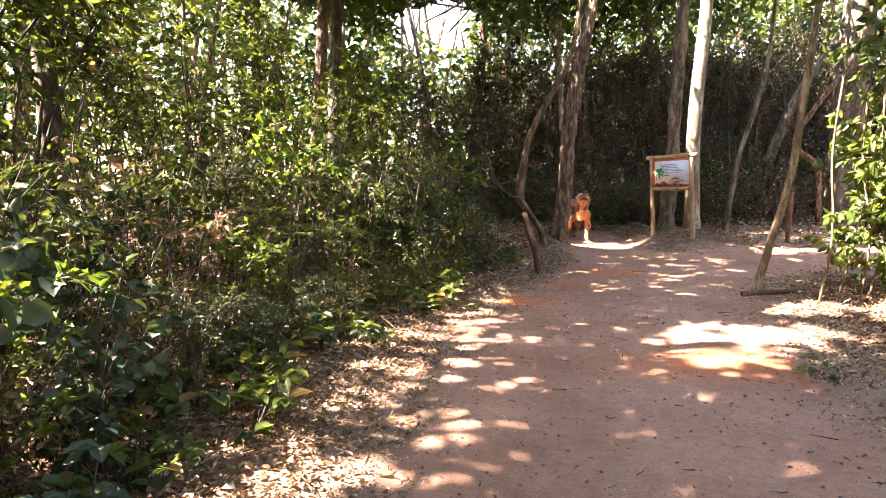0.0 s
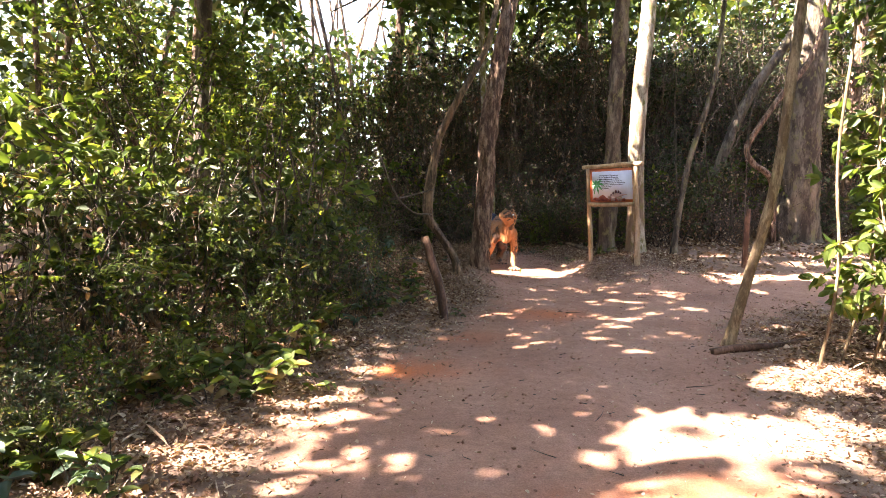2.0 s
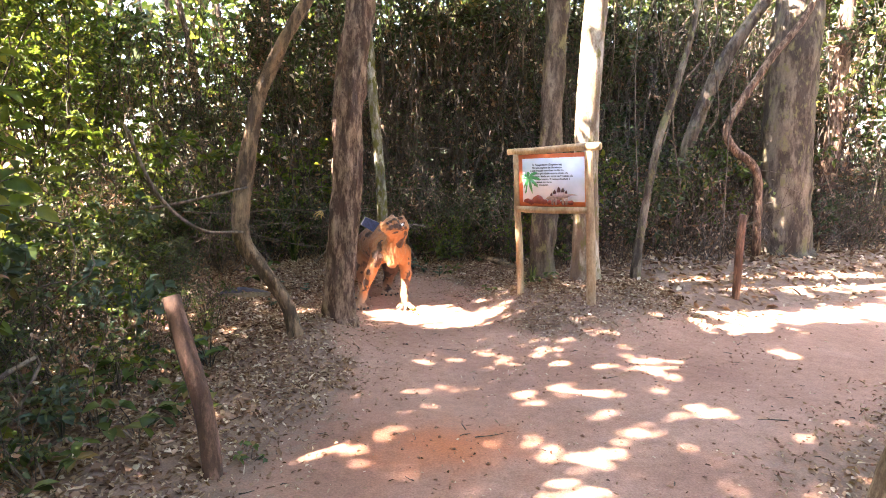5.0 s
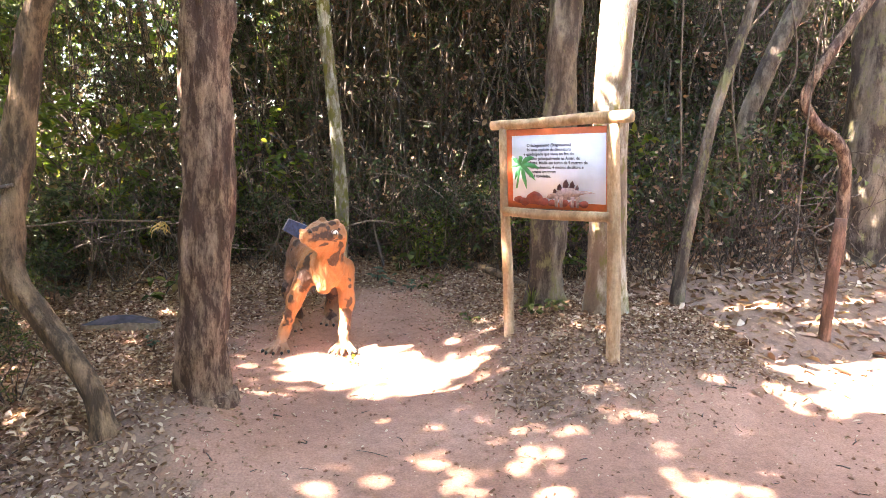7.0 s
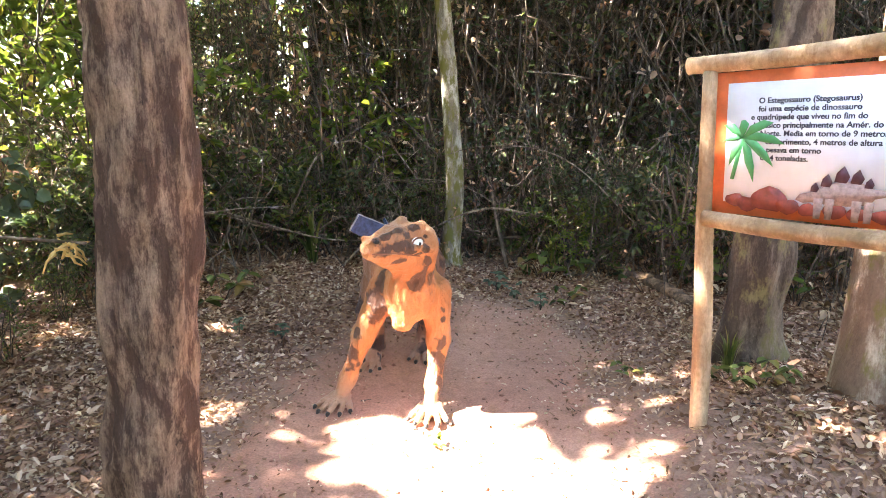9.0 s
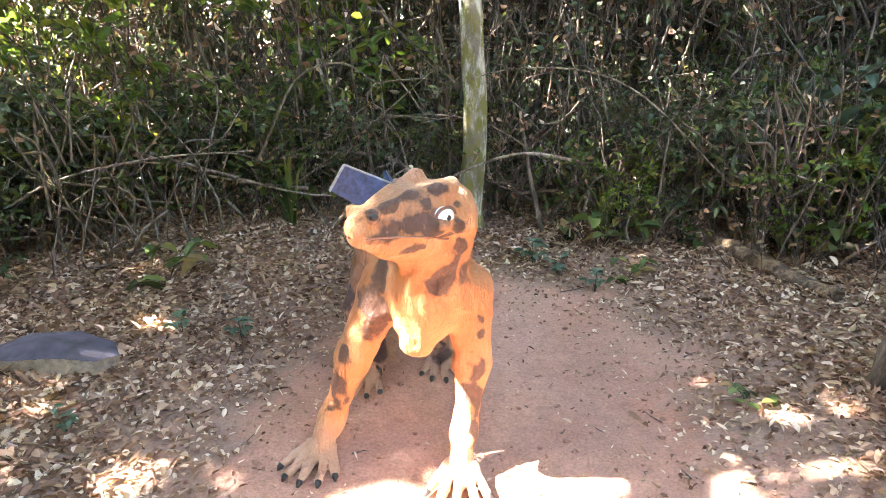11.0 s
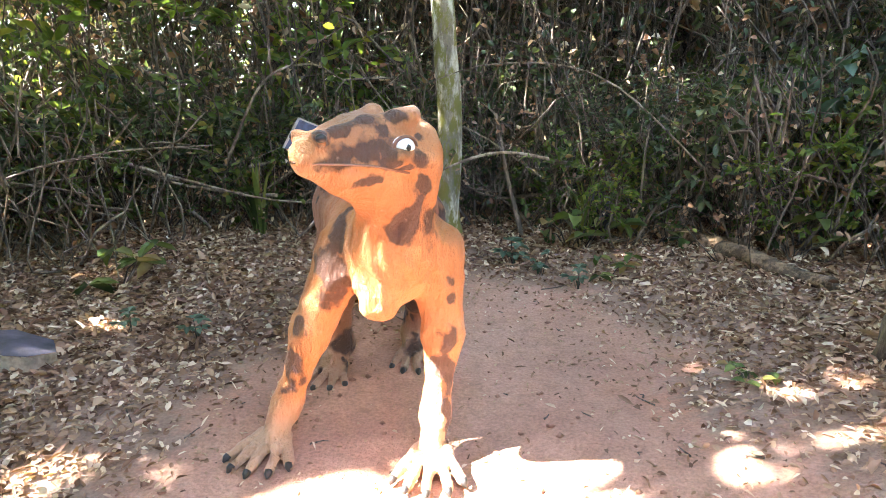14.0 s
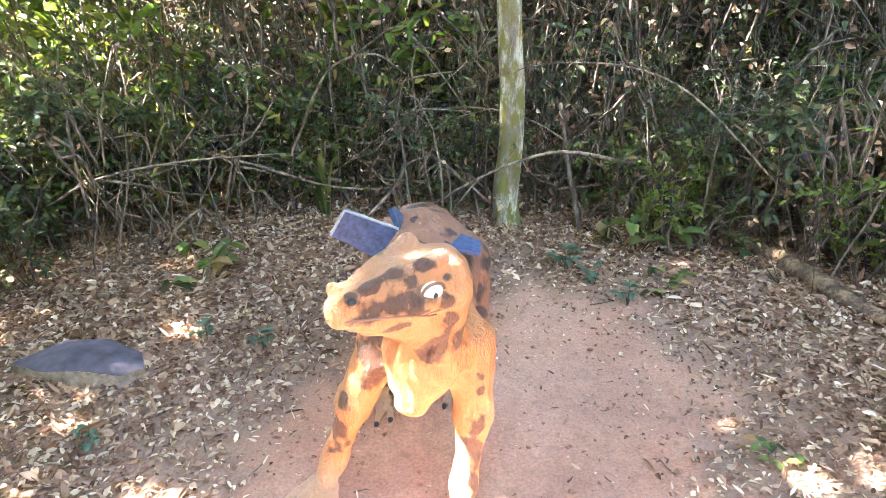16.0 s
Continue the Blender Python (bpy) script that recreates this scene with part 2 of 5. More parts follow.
def part(name, geo, material, parent=None, label="", smooth=False, offset=None):
    """One mesh object under a thing; geo is in the world unless offset is given."""
    v, f = geo.arrays()
    if parent is not None and offset is None:
        base, up = Vector((0, 0, 0)), parent
        while up is not None:
            base += up.location
            up = up.parent
        v = v - np.array(base)
    me = mesh_np(name, v, f)
    me.materials.append(material)
    if smooth:
        me.polygons.foreach_set("use_smooth", np.ones(len(me.polygons), dtype=bool))
    ob = new(name, me)
    if parent is not None:
        ob.parent = parent
    if label:
        ob["label"] = label
    return ob


def spline(pts, n):
    """A smooth line through some points (Catmull-Rom)."""
    p = np.asarray(pts, dtype=float)
    p = np.vstack([2 * p[0] - p[1], p, 2 * p[-1] - p[-2]])
    out = []
    t = np.linspace(0, len(p) - 3 - 1e-6, n)
    i = t.astype(int)
    u = (t - i)[:, None]
    a, b, c, d = p[i], p[i + 1], p[i + 2], p[i + 3]
    return 0.5 * (2 * b + (c - a) * u + (2 * a - 5 * b + 4 * c - d) * u ** 2 + (3 * b - a - 3 * c + d) * u ** 3)


def tube(pts, radii, sides=6, rough=0.0, cap=True, flaky=0.0):
    p = np.asarray(pts, dtype=float)
    n = len(p)
    r = np.interp(np.linspace(0, 1, n), np.linspace(0, 1, len(radii)), radii)
    t = np.gradient(p, axis=0)
    t /= np.linalg.norm(t, axis=1)[:, None] + 1e-9
    ref = np.array([1.0, 0.03, 0.02]) if abs(t[:, 2]).mean() > 0.6 else np.array([0.02, 0.03, 1.0])
    a = np.cross(t, ref)
    a /= np.linalg.norm(a, axis=1)[:, None] + 1e-9
    b = np.cross(t, a)
    ang = np.linspace(0, 2 * np.pi, sides, endpoint=False)
    rr = r[:, None] * np.ones(sides)
    if rough:
        k = rng.integers(0, 1000)
        for i in range(n):
            for j in range(sides):
                rr[i, j] *= 1 + rough * noise.noise((math.cos(ang[j]) * 1.6 + k, math.sin(ang[j]) * 1.6, p[i, 2] * 3.5))
                if flaky:
                    f = noise.noise((math.cos(ang[j]) * 4.5 + k, math.sin(ang[j]) * 4.5, p[i, 2] * 5.0)) + 0.5 * noise.noise((math.cos(ang[j]) * 11 + k, math.sin(ang[j]) * 11, p[i, 2] * 14.0))
                    rr[i, j] *= 1 + flaky * (max(-0.25, min(0.25, f * 2.2)) + 0.35 * f)
    v = p[:, None, :] + rr[..., None] * (np.cos(ang)[None, :, None] * a[:, None, :] + np.sin(ang)[None, :, None] * b[:, None, :])
    idx = np.arange(n * sides).reshape(n, sides)
    q = np.stack([idx[:-1], np.roll(idx[:-1], -1, 1), np.roll(idx[1:], -1, 1), idx[1:]], -1).reshape(-1, 4)
    v = v.reshape(-1, 3)
    faces = [q]
    if cap:
        v = np.vstack([v, p[:1], p[-1:]])
        c0, c1 = n * sides, n * sides + 1
        first, last = idx[0], idx[-1]
        faces.append(np.stack([np.roll(first, -1), first, np.full(sides, c0)], 1))
        faces.append(np.stack([last, np.roll(last, -1), np.full(sides, c1)], 1))
    return v, faces


def unit(a):
    return a / (np.linalg.norm(a, axis=-1, keepdims=True) + 1e-9)


def leaves(pos, way, up, length, width, fold=0.25, droop=0.2, simple=False):
    """Leaf blades: folded along the midrib, bent at the tip."""
    way = unit(way)
    side = unit(np.cross(way, up))
    nrm = np.cross(side, way)
    L, W = np.asarray(length)[:, None], np.asarray(width)[:, None]
    tip = pos + way * L - nrm * L * droop
    if simple:
        v = np.stack([pos, pos + way * L * 0.45 + side * W * 0.5 + nrm * W * fold, tip, pos + way * L * 0.45 - side * W * 0.5 + nrm * W * fold], 1)
        return v.reshape(-1, 3), [np.arange(len(pos) * 4).reshape(-1, 4)]
    l1 = pos + way * L * 0.28 + side * W * 0.46 + nrm * W * fold
    r1 = pos + way * L * 0.28 - side * W * 0.46 + nrm * W * fold
    l2 = pos + way * L * 0.68 + side * W * 0.40 + nrm * (W * fold - L * droop * 0.45)
    r2 = pos + way * L * 0.68 - side * W * 0.40 + nrm * (W * fold - L * droop * 0.45)
    v = np.stack([pos, l1, l2, tip, r2, r1], 1).reshape(-1, 3)
    k = np.arange(len(pos))[:, None] * 6
    return v, [np.concatenate([k + [0, 1, 2, 3], k + [0, 3, 4, 5]])]


def scatter_dirs(n, upward=0.3):
    d = rng.normal(size=(n, 3))
    d[:, 2] = d[:, 2] * 0.6 + upward
    return unit(d)


def smooth01(a, b, x):
    t = np.clip((x - a) / (b - a), 0, 1)
    return t * t * (3 - 2 * t)


# ---- the lie of the land ----
TRAIL = np.array([(0.9, -30, 1.5), (0.9, -2, 1.5), (1.2, 2, 1.55), (1.55, 4.5, 1.6), (2.1, 6.5, 1.5), (3.0, 8.4, 1.45), (4.4, 9.3, 1.35), (6.5, 10.0, 1.05), (9.0, 11.2, 0.95), (13, 13.5, 0.9), (30, 22, 0.9)])
SPUR = np.array([(2.7, 8.6, 1.1), (2.7, 10.4, 0.95), (2.55, 11.6, 1.15), (2.7, 12.5, 0.85)])


def along(line, x, y):
    """How far inside a strip of ground (positive: inside)."""
    best = np.full(np.shape(x), -1e9)
    for (x0, y0, w0), (x1, y1, w1) in zip(line[:-1], line[1:]):
        dx, dy = x1 - x0, y1 - y0
        u = np.clip(((x - x0) * dx + (y - y0) * dy) / (dx * dx + dy * dy), 0, 1)
        best = np.maximum(best, w0 + (w1 - w0) * u - np.hypot(x - x0 - u * dx, y - y0 - u * dy))
    return best


def wobble(x, y, s, seed=0.0):
    return np.sin(x * s * 1.7 + 1.3 * np.sin(y * s * 1.1 + seed)) * 0.5 + np.sin(y * s * 2.3 + 1.7 * np.sin(x * s * 1.9 + 2 + seed)) * 0.5


def litter_at(x, y):
    """0 on the bare trail, 1 in the leaf litter."""
    inside = np.maximum(along(TRAIL, x, y), along(SPUR, x, y)) + 0.16 * wobble(x, y, 2.3) + 0.1 * wobble(x, y, 6.1, 3)
    return 1 - smooth01(-0.55, 0.75, inside + 0.14 * wobble(x, y, 13.0, 1))


def land(x, y):
    x, y = np.asarray(x, dtype=float), np.asarray(y, dtype=float)
    g = 0.26 * np.exp(-(((x - 4.35) / 0.95) ** 2) ** 1.4 - (((y - 11.25) / 0.85) ** 2) ** 1.4)
    g += 0.24 * np.exp(-((x - 1.55) / 0.62) ** 2 - ((y - 10.25) / 0.55) ** 2)
    g += 0.2 * smooth01(10.9, 12.6, y - 0.25 * (x - 6)) * smooth01(4.6, 6.0, x)
    g += 0.10 * smooth01(12.4, 13.8, y) * smooth01(5.8, 4.8, x)
    out = np.clip(-np.maximum(along(TRAIL, x, y), along(SPUR, x, y)), 0, 4)
    g += 0.05 * smooth01(0, 0.6, out) + 0.05 * smooth01(0.8, 3, out)
    g += 0.012 * wobble(x, y, 2.1) + 0.008 * wobble(x, y, 5.3, 1)
    return g


def at_land(x, y):
    return float(land(x, y))


fine_x = np.arange(-3.5, 8.0, 0.09)
fine_y = np.arange(0.5, 15.0, 0.09)
grow = np.cumsum(0.12 * 1.16 ** np.arange(42))
gx = np.concatenate([fine_x[0] - grow[::-1], fine_x, fine_x[-1] + grow])
gy = np.concatenate([fine_y[0] - grow[::-1], fine_y, fine_y[-1] + grow])
GX, GY = np.meshgrid(gx, gy, indexing="ij")
GZ = land(GX, GY)
gi = np.arange(GX.size).reshape(GX.shape)
ground_me = mesh_np("ground", np.stack([GX, GY, GZ], -1).reshape(-1, 3), [np.stack([gi[:-1, :-1], gi[1:, :-1], gi[1:, 1:], gi[:-1, 1:]], -1).reshape(-1, 4)])
ground_me.attributes.new("litter", "FLOAT", "POINT").data.foreach_set("value", litter_at(GX, GY).ravel().astype(np.float32))
clay = np.zeros(GX.shape)
for cx, cy, rx, ry, k in ((0.68, 6.4, 0.48, 0.24, 1.0), (0.06, 5.45, 0.26, 0.17, 1.0), (2.2, 4.2, 0.7, 0.35, 0.8), (2.4, 8.3, 0.4, 0.28, 0.8), (1.3, 7.4, 0.5, 0.2, 0.4), (3.9, 12.0, 0.5, 0.25, 0.5)):
    clay = np.maximum(clay, k * np.exp(-(((GX - cx) / rx) ** 2 + ((GY - cy) / ry) ** 2) * (1 + 0.5 * wobble(GX, GY, 9))))
ground_me.attributes.new("clay", "FLOAT", "POINT").data.foreach_set("value", clay.ravel().astype(np.float32))
ground_me.materials.append(SOIL)
ground_me.polygons.foreach_set("use_smooth", np.ones(len(ground_me.polygons), dtype=bool))
tagged(new("ground", ground_me), "trodden reddish clay trail between banks of leaf litter", "ground", kind="structure")

# ---- sun flecks: where the crowns leave the light through ----
GAPS = ((2.55, 4.95, 0.75, 0.62), (2.3, 4.3, 0.5, 0.35), (3.3, 5.1, 0.5, 0.4),
        (5.5, 10.42, 0.42, 0.2), (5.62, 10.98, 0.25, 0.27), (6.3, 10.8, 0.9, 0.42), (7.6, 10.85, 1.1, 0.38), (8.6, 10.6, 1.0, 0.3),
        (4.5, 9.72, 0.45, 0.1), (4.25, 9.35, 0.5, 0.12), (3.43, 8.96, 0.45, 0.12), (4.1, 8.53, 0.4, 0.14), (3.1, 8.1, 0.5, 0.16), (5.44, 9.57, 0.4, 0.12),
        (3.9, 6.0, 0.6, 0.5), (4.8, 5.7, 0.6, 0.5), (5.3, 6.3, 0.7, 0.5), (6.2, 6.5, 0.7, 0.5), (3.7, 12.05, 0.3, 0.15), (1.5, 11.5, 0.35, 0.12), (4.85, 10.74, 0.3, 0.12),
        (-0.6, 4.2, 0.35, 0.25), (-0.1, 5.0, 0.35, 0.22), (0.3, 5.8, 0.4, 0.22), (0.6, 6.45, 0.4, 0.15), (0.1, 6.9, 0.3, 0.2), (3.37, 11.15, 0.13, 0.3),
        (6.4, 11.84, 0.6, 0.3), (7.3, 11.98, 0.6, 0.3), (8.2, 12.13, 0.6, 0.3), (9.1, 12.3, 0.6, 0.3))
GLADE = ((1.96, 11.05), (2.0, 11.5), (2.6, 11.9), (2.94, 11.88), (3.27, 11.15), (3.36, 10.55), (2.8, 10.55))


def gap(x, y):
    x, y = np.asarray(x, dtype=float), np.asarray(y, dtype=float)
    hit = np.zeros(np.shape(x), dtype=bool)
    for cx, cy, rx, ry in GAPS:
        hit |= ((x - cx) / rx) ** 2 + ((y - cy) / ry) ** 2 < 1
    inside = np.ones(np.shape(x), dtype=bool)
    for (x0, y0), (x1, y1) in zip(GLADE, GLADE[1:] + GLADE[:1]):
        inside &= (x1 - x0) * (y - y0) - (y1 - y0) * (x - x0) < 0
    return hit | inside


def glimpse(p):
    """A break in the woods where the sky shows low down."""
    d = p - np.array((0.6, 2.0, 1.55))
    u, w = d[:, 0] / d[:, 1] + 0.085, d[:, 2] / d[:, 1] - 0.255
    return (d[:, 1] > 7) & ((u / 0.075) ** 2 + (w / 0.055) ** 2 < 1 + 0.7 * wobble(u, w, 38.0))


def lets_light(x, y, h, r):
    """Whether a plant of that height and girth leaves the sun flecks free."""
    for z in np.arange(0.9, h + 0.2, 0.4):
        sx, sy = shade_spot(x, y, z)
        a = np.linspace(0, 2 * np.pi, 7)
        if gap(np.append(sx + r * np.cos(a), sx), np.append(sy + r * np.sin(a), sy)).any():
            return False
    return True


def shade_spot(x, y, z):
    return x - SUN.x * z / SUN.z, y - SUN.y * z / SUN.z


# where the bank beside the trail begins: (y, x)
LEFT_EDGE = ((-20, -1.4), (0, -1.5), (2.1, -1.35), (4.0, -0.95), (6.7, -0.2), (7.5, 0.2), (8.6, 0.75), (9.3, 0.6), (10.0, 0.75), (10.8, 0.9), (11.5, 0.3), (12.3, 0.05), (13.0, 0.3), (14, 1.0))


# ---- trees ----
TREES = []


def tree(name_label, pts, radii, material, group="", rough=0.12, sides=14, steps=34, top=True, name="tree", flaky=0.0):
    """A trunk through some points, with a flared foot; the crowns are dealt out later."""
    p = spline(pts, steps)
    p[0, 2] -= 0.12
    t = thing(name, (pts[0][0], pts[0][1], at_land(pts[0][0], pts[0][1])), name_label, "tree", group)
    r = np.interp(np.linspace(0, 1, steps), np.linspace(0, 1, len(radii)), radii)
    r[:3] *= (1.35, 1.18, 1.06)
    part("trunk", Geo().add(*tube(p, r, sides, rough, True, flaky)), material, t, smooth=True)
    if top:
        TREES.append((t, p[-1], radii[-1]))
    return t


tree("dark trunk with flaking reddish-brown bark at the trail's edge",
     [(1.79, 10.43, 0.2), (1.82, 10.4, 0.6), (1.87, 10.4, 1.3), (1.90, 10.4, 2.05), (1.98, 10.45, 2.7), (2.2, 10.5, 3.9), (2.4, 10.6, 5.2), (2.5, 10.8, 6.5)],
     (0.135, 0.125, 0.12, 0.115, 0.1, 0.09), BARK_DARK, rough=0.25, sides=44, steps=200, flaky=0.14)
tree("slender crooked trunk with tan bark leaning over the trail",
     [(1.47, 9.98, 0.2), (1.40, 10.0, 0.45), (1.2, 10.05, 0.75), (1.07, 10.1, 0.98), (1.11, 10.2, 1.5), (1.24, 10.2, 2.1), (1.58, 10.2, 2.75), (1.9, 10.3, 3.4), (2.1, 10.5, 4.6), (2.2, 10.6, 6.0)],
     (0.052, 0.05, 0.07, 0.048, 0.042, 0.035), BARK_KNOTTY, rough=0.3, steps=110, sides=18, flaky=0.16)
tree("smooth brown trunk coloured pale as if sunlit, with a mossy foot, behind the board",
     [(4.46, 11.48, 0.2), (4.44, 11.5, 1.0), (4.41, 11.5, 2.0), (4.44, 11.5, 3.0), (4.5, 11.5, 3.9), (4.55, 11.55, 5.2), (4.5, 11.6, 6.8)],
     (0.15, 0.13, 0.125, 0.12, 0.11, 0.1), BARK_SUNLIT, rough=0.1, sides=18)
tree("grey-brown trunk wound with dry creepers",
     [(4.17, 12.1, 0.2), (4.19, 12.1, 1.2), (4.24, 12.15, 2.2), (4.28, 12.2, 3.3), (4.32, 12.2, 4.7), (4.3, 12.3, 6.8)],
     (0.14, 0.13, 0.12, 0.11), BARK_GREY, rough=0.3, sides=30, steps=110, flaky=0.12)
tree("thin leaning sapling with grey bark",
     [(5.32, 12.03, 0.2), (5.38, 12.05, 0.8), (5.55, 12.1, 1.8), (5.8, 12.15, 2.6), (6.0, 12.2, 3.5), (6.2, 12.4, 5.5)],
     (0.055, 0.045, 0.04, 0.03), BARK_GREY, steps=24, sides=10)
tree("stout forest tree with blotched grey bark",
     [(8.5, 13.6, 0.2), (8.45, 13.6, 1.3), (8.41, 13.6, 2.7), (8.45, 13.6, 4.0), (8.6, 13.7, 7.0)],
     (0.42, 0.36, 0.34, 0.33, 0.26), BARK_GREY, rough=0.1, sides=36, steps=110, flaky=0.05)
tree("leaning grey trunk in the thicket",
     [(6.75, 14.0, 0.25), (6.97, 14.0, 1.5), (7.25, 14.0, 2.4), (7.6, 14.0, 3.2), (8.2, 14.0, 4.1), (9.0, 14.2, 5.5)],
     (0.09, 0.1, 0.1, 0.09, 0.07), BARK_GREY, sides=12)
tree("slim mossy tree with pale lichen patches",
     [(2.42, 13.95, 0.06), (2.40, 13.95, 0.35), (2.42, 13.95, 0.75), (2.39, 13.95, 1.3), (2.33, 13.95, 2.0), (2.26, 13.95, 2.75), (2.18, 13.97, 4.2), (2.2, 14.0, 6.2)],
     (0.092, 0.078, 0.07, 0.066, 0.06, 0.05), BARK_MOSS, rough=0.15, sides=16, steps=40)
tree("thin tan tree leaning beside the trail",
     [(3.70, 7.0, 0.0), (3.78, 6.97, 0.4), (3.89, 6.95, 0.9), (4.0, 6.92, 1.5), (4.05, 6.9, 2.2), (4.12, 6.9, 3.1), (4.2, 6.9, 4.2), (4.1, 7.0, 5.6)],
     (0.05, 0.043, 0.042, 0.04, 0.036, 0.03), BARK_TAN, rough=0.22, steps=90, sides=16, flaky=0.12)
for px, py, rad, lean in ((-2.6, 12.1, 0.13, 0.1), (-4.6, 3.4, 0.14, 0.3), (-5.8, 8.2, 0.16, -0.2), (-3.6, 14.6, 0.15, 0.2), (0.2, 17.4, 0.14, 0.3), (5.4, 17.2, 0.17, -0.3),
                          (11.6, 17.5, 0.16, 0.2), (9.8, 8.0, 0.14, -0.2), (8.2, 2.6, 0.15, 0.2), (4.4, -4.2, 0.16, 0), (-2.6, -3.8, 0.14, 0.1), (-9.5, -0.5, 0.16, 0.2),
                          (-11, 6, 0.16, 0), (-9.5, 12.5, 0.16, 0.2), (13.5, 12, 0.15, 0), (1.2, 20.5, 0.16, 0.2), (7.2, 20, 0.17, -0.1), (-6.5, 18.5, 0.15, 0.1), (-7.5, -6.0, 0.15, 0.1), (10.3, 14.9, 0.13, 0.25)):
    z0 = at_land(px, py)
    tree("tall forest tree with brown bark and a leafy crown", [(px, py, z0), (px + 0.15 * lean, py, 2.0), (px + lean, py + 0.2, 4.5), (px + 1.5 * lean, py + 0.2, 7.0)],
         (rad * 1.1, rad, rad * 0.9, rad * 0.7), BARK_DARK if rng.random() < 0.5 else BARK_GREY, "tall trees of the wood", 0.15, 10, 16)

# crowns: leaves hang in clumps, each clump on the limb of the nearest tree
thin = np.stack([rng.uniform(-17, 14, 1500), rng.uniform(-9, 21, 1500), rng.uniform(5.2, 8.6, 1500)], 1)
# extra clumps out of view, offset along the sun's rays to shade the trail
thick = np.stack([rng.uniform(0.6, 7.5, 1350), rng.uniform(-2.5, 13.5, 1350), rng.uniform(5.2, 8.2, 1350)], 1)
thick[:, 0] += SUN.x / SUN.z * thick[:, 2]
thick[:, 1] += SUN.y / SUN.z * thick[:, 2]
# more unseen clumps, added only to keep the back thicket in shade
back = np.stack([rng.uniform(0.8, 11.5, 600), rng.uniform(12.3, 18.0, 600), rng.uniform(5.0, 8.4, 600)], 1)
back[:, 0] += SUN.x / SUN.z * back[:, 2]
back[:, 1] += SUN.y / SUN.z * back[:, 2]
cl = np.concatenate([thin, thick, back])
tops = np.array([t[1] for t in TREES])
owner = np.argmin(np.hypot(cl[:, None, 0] - tops[None, :, 0], cl[:, None, 1] - tops[None, :, 1]), 1)
for k, (t, top_at, rad) in enumerate(TREES):
    mine = cl[owner == k]
    if not len(mine):
        continue
    g = Geo()
    per = 24
    n = len(mine) * per
    pos = np.repeat(mine, per, 0) + rng.normal(size=(n, 3)) * (0.42, 0.42, 0.28)
    gx_, gy_ = shade_spot(pos[:, 0], pos[:, 1], pos[:, 2])
    edge = np.interp(gy_, [e[0] for e in LEFT_EDGE], [e[1] for e in LEFT_EDGE])
    west = (gx_ < edge + 1.1) & (wobble(gx_, gy_, 4.6, 4) > np.where(gx_ > edge + 0.1, 0.3, -2)) & (wobble(gx_, gy_, 1.3, 2) + 0.5 * wobble(gx_, gy_, 3.7, 1) > -0.35)
    west |= (gx_ < edge) & (gy_ < 11.5) & (rng.random(n) < 0.9)
    dapple = (gx_ > 1.6) & (gx_ < 5.2) & (gy_ > 6.8) & (gy_ < 8.5) & (wobble(gx_, gy_ * 1.5, 4.3, 5) > 0.0) & (rng.random(n) < 0.75)
    keep = ~gap(gx_, gy_) & ~glimpse(pos) & ~west & ~dapple & ~((wobble(gx_, gy_ * 1.8, 2.6, 5) > 0.8) & (gx_ > 0) & (gy_ < 9.5) & (rng.random(n) < 0.75))
    pos = pos[keep]
    n = len(pos)
    if n:
        g.add(*leaves(pos, scatter_dirs(n, -0.1), scatter_dirs(n, 0.9), rng.uniform(0.2, 0.36, n), rng.uniform(0.11, 0.19, n), simple=True))
        part("crown", g, LEAF["canopy"], t, "crown of mid-green leaves")
    limbs = Geo()
    pick = mine[rng.permutation(len(mine))[:7]]
    for c in pick:
        mid = (top_at + c) / 2 + (0, 0, -0.3)
        line = spline([top_at + (0, 0, -0.4), mid, c], 9)
        if gap(*shade_spot(line[:, 0], line[:, 1], line[:, 2])).any():
            continue
        limbs.add(*tube(line, (rad * 0.6, 0.02), 5))
    if limbs.n:
        part("limb", limbs, BARK_GREY, t, smooth=True)


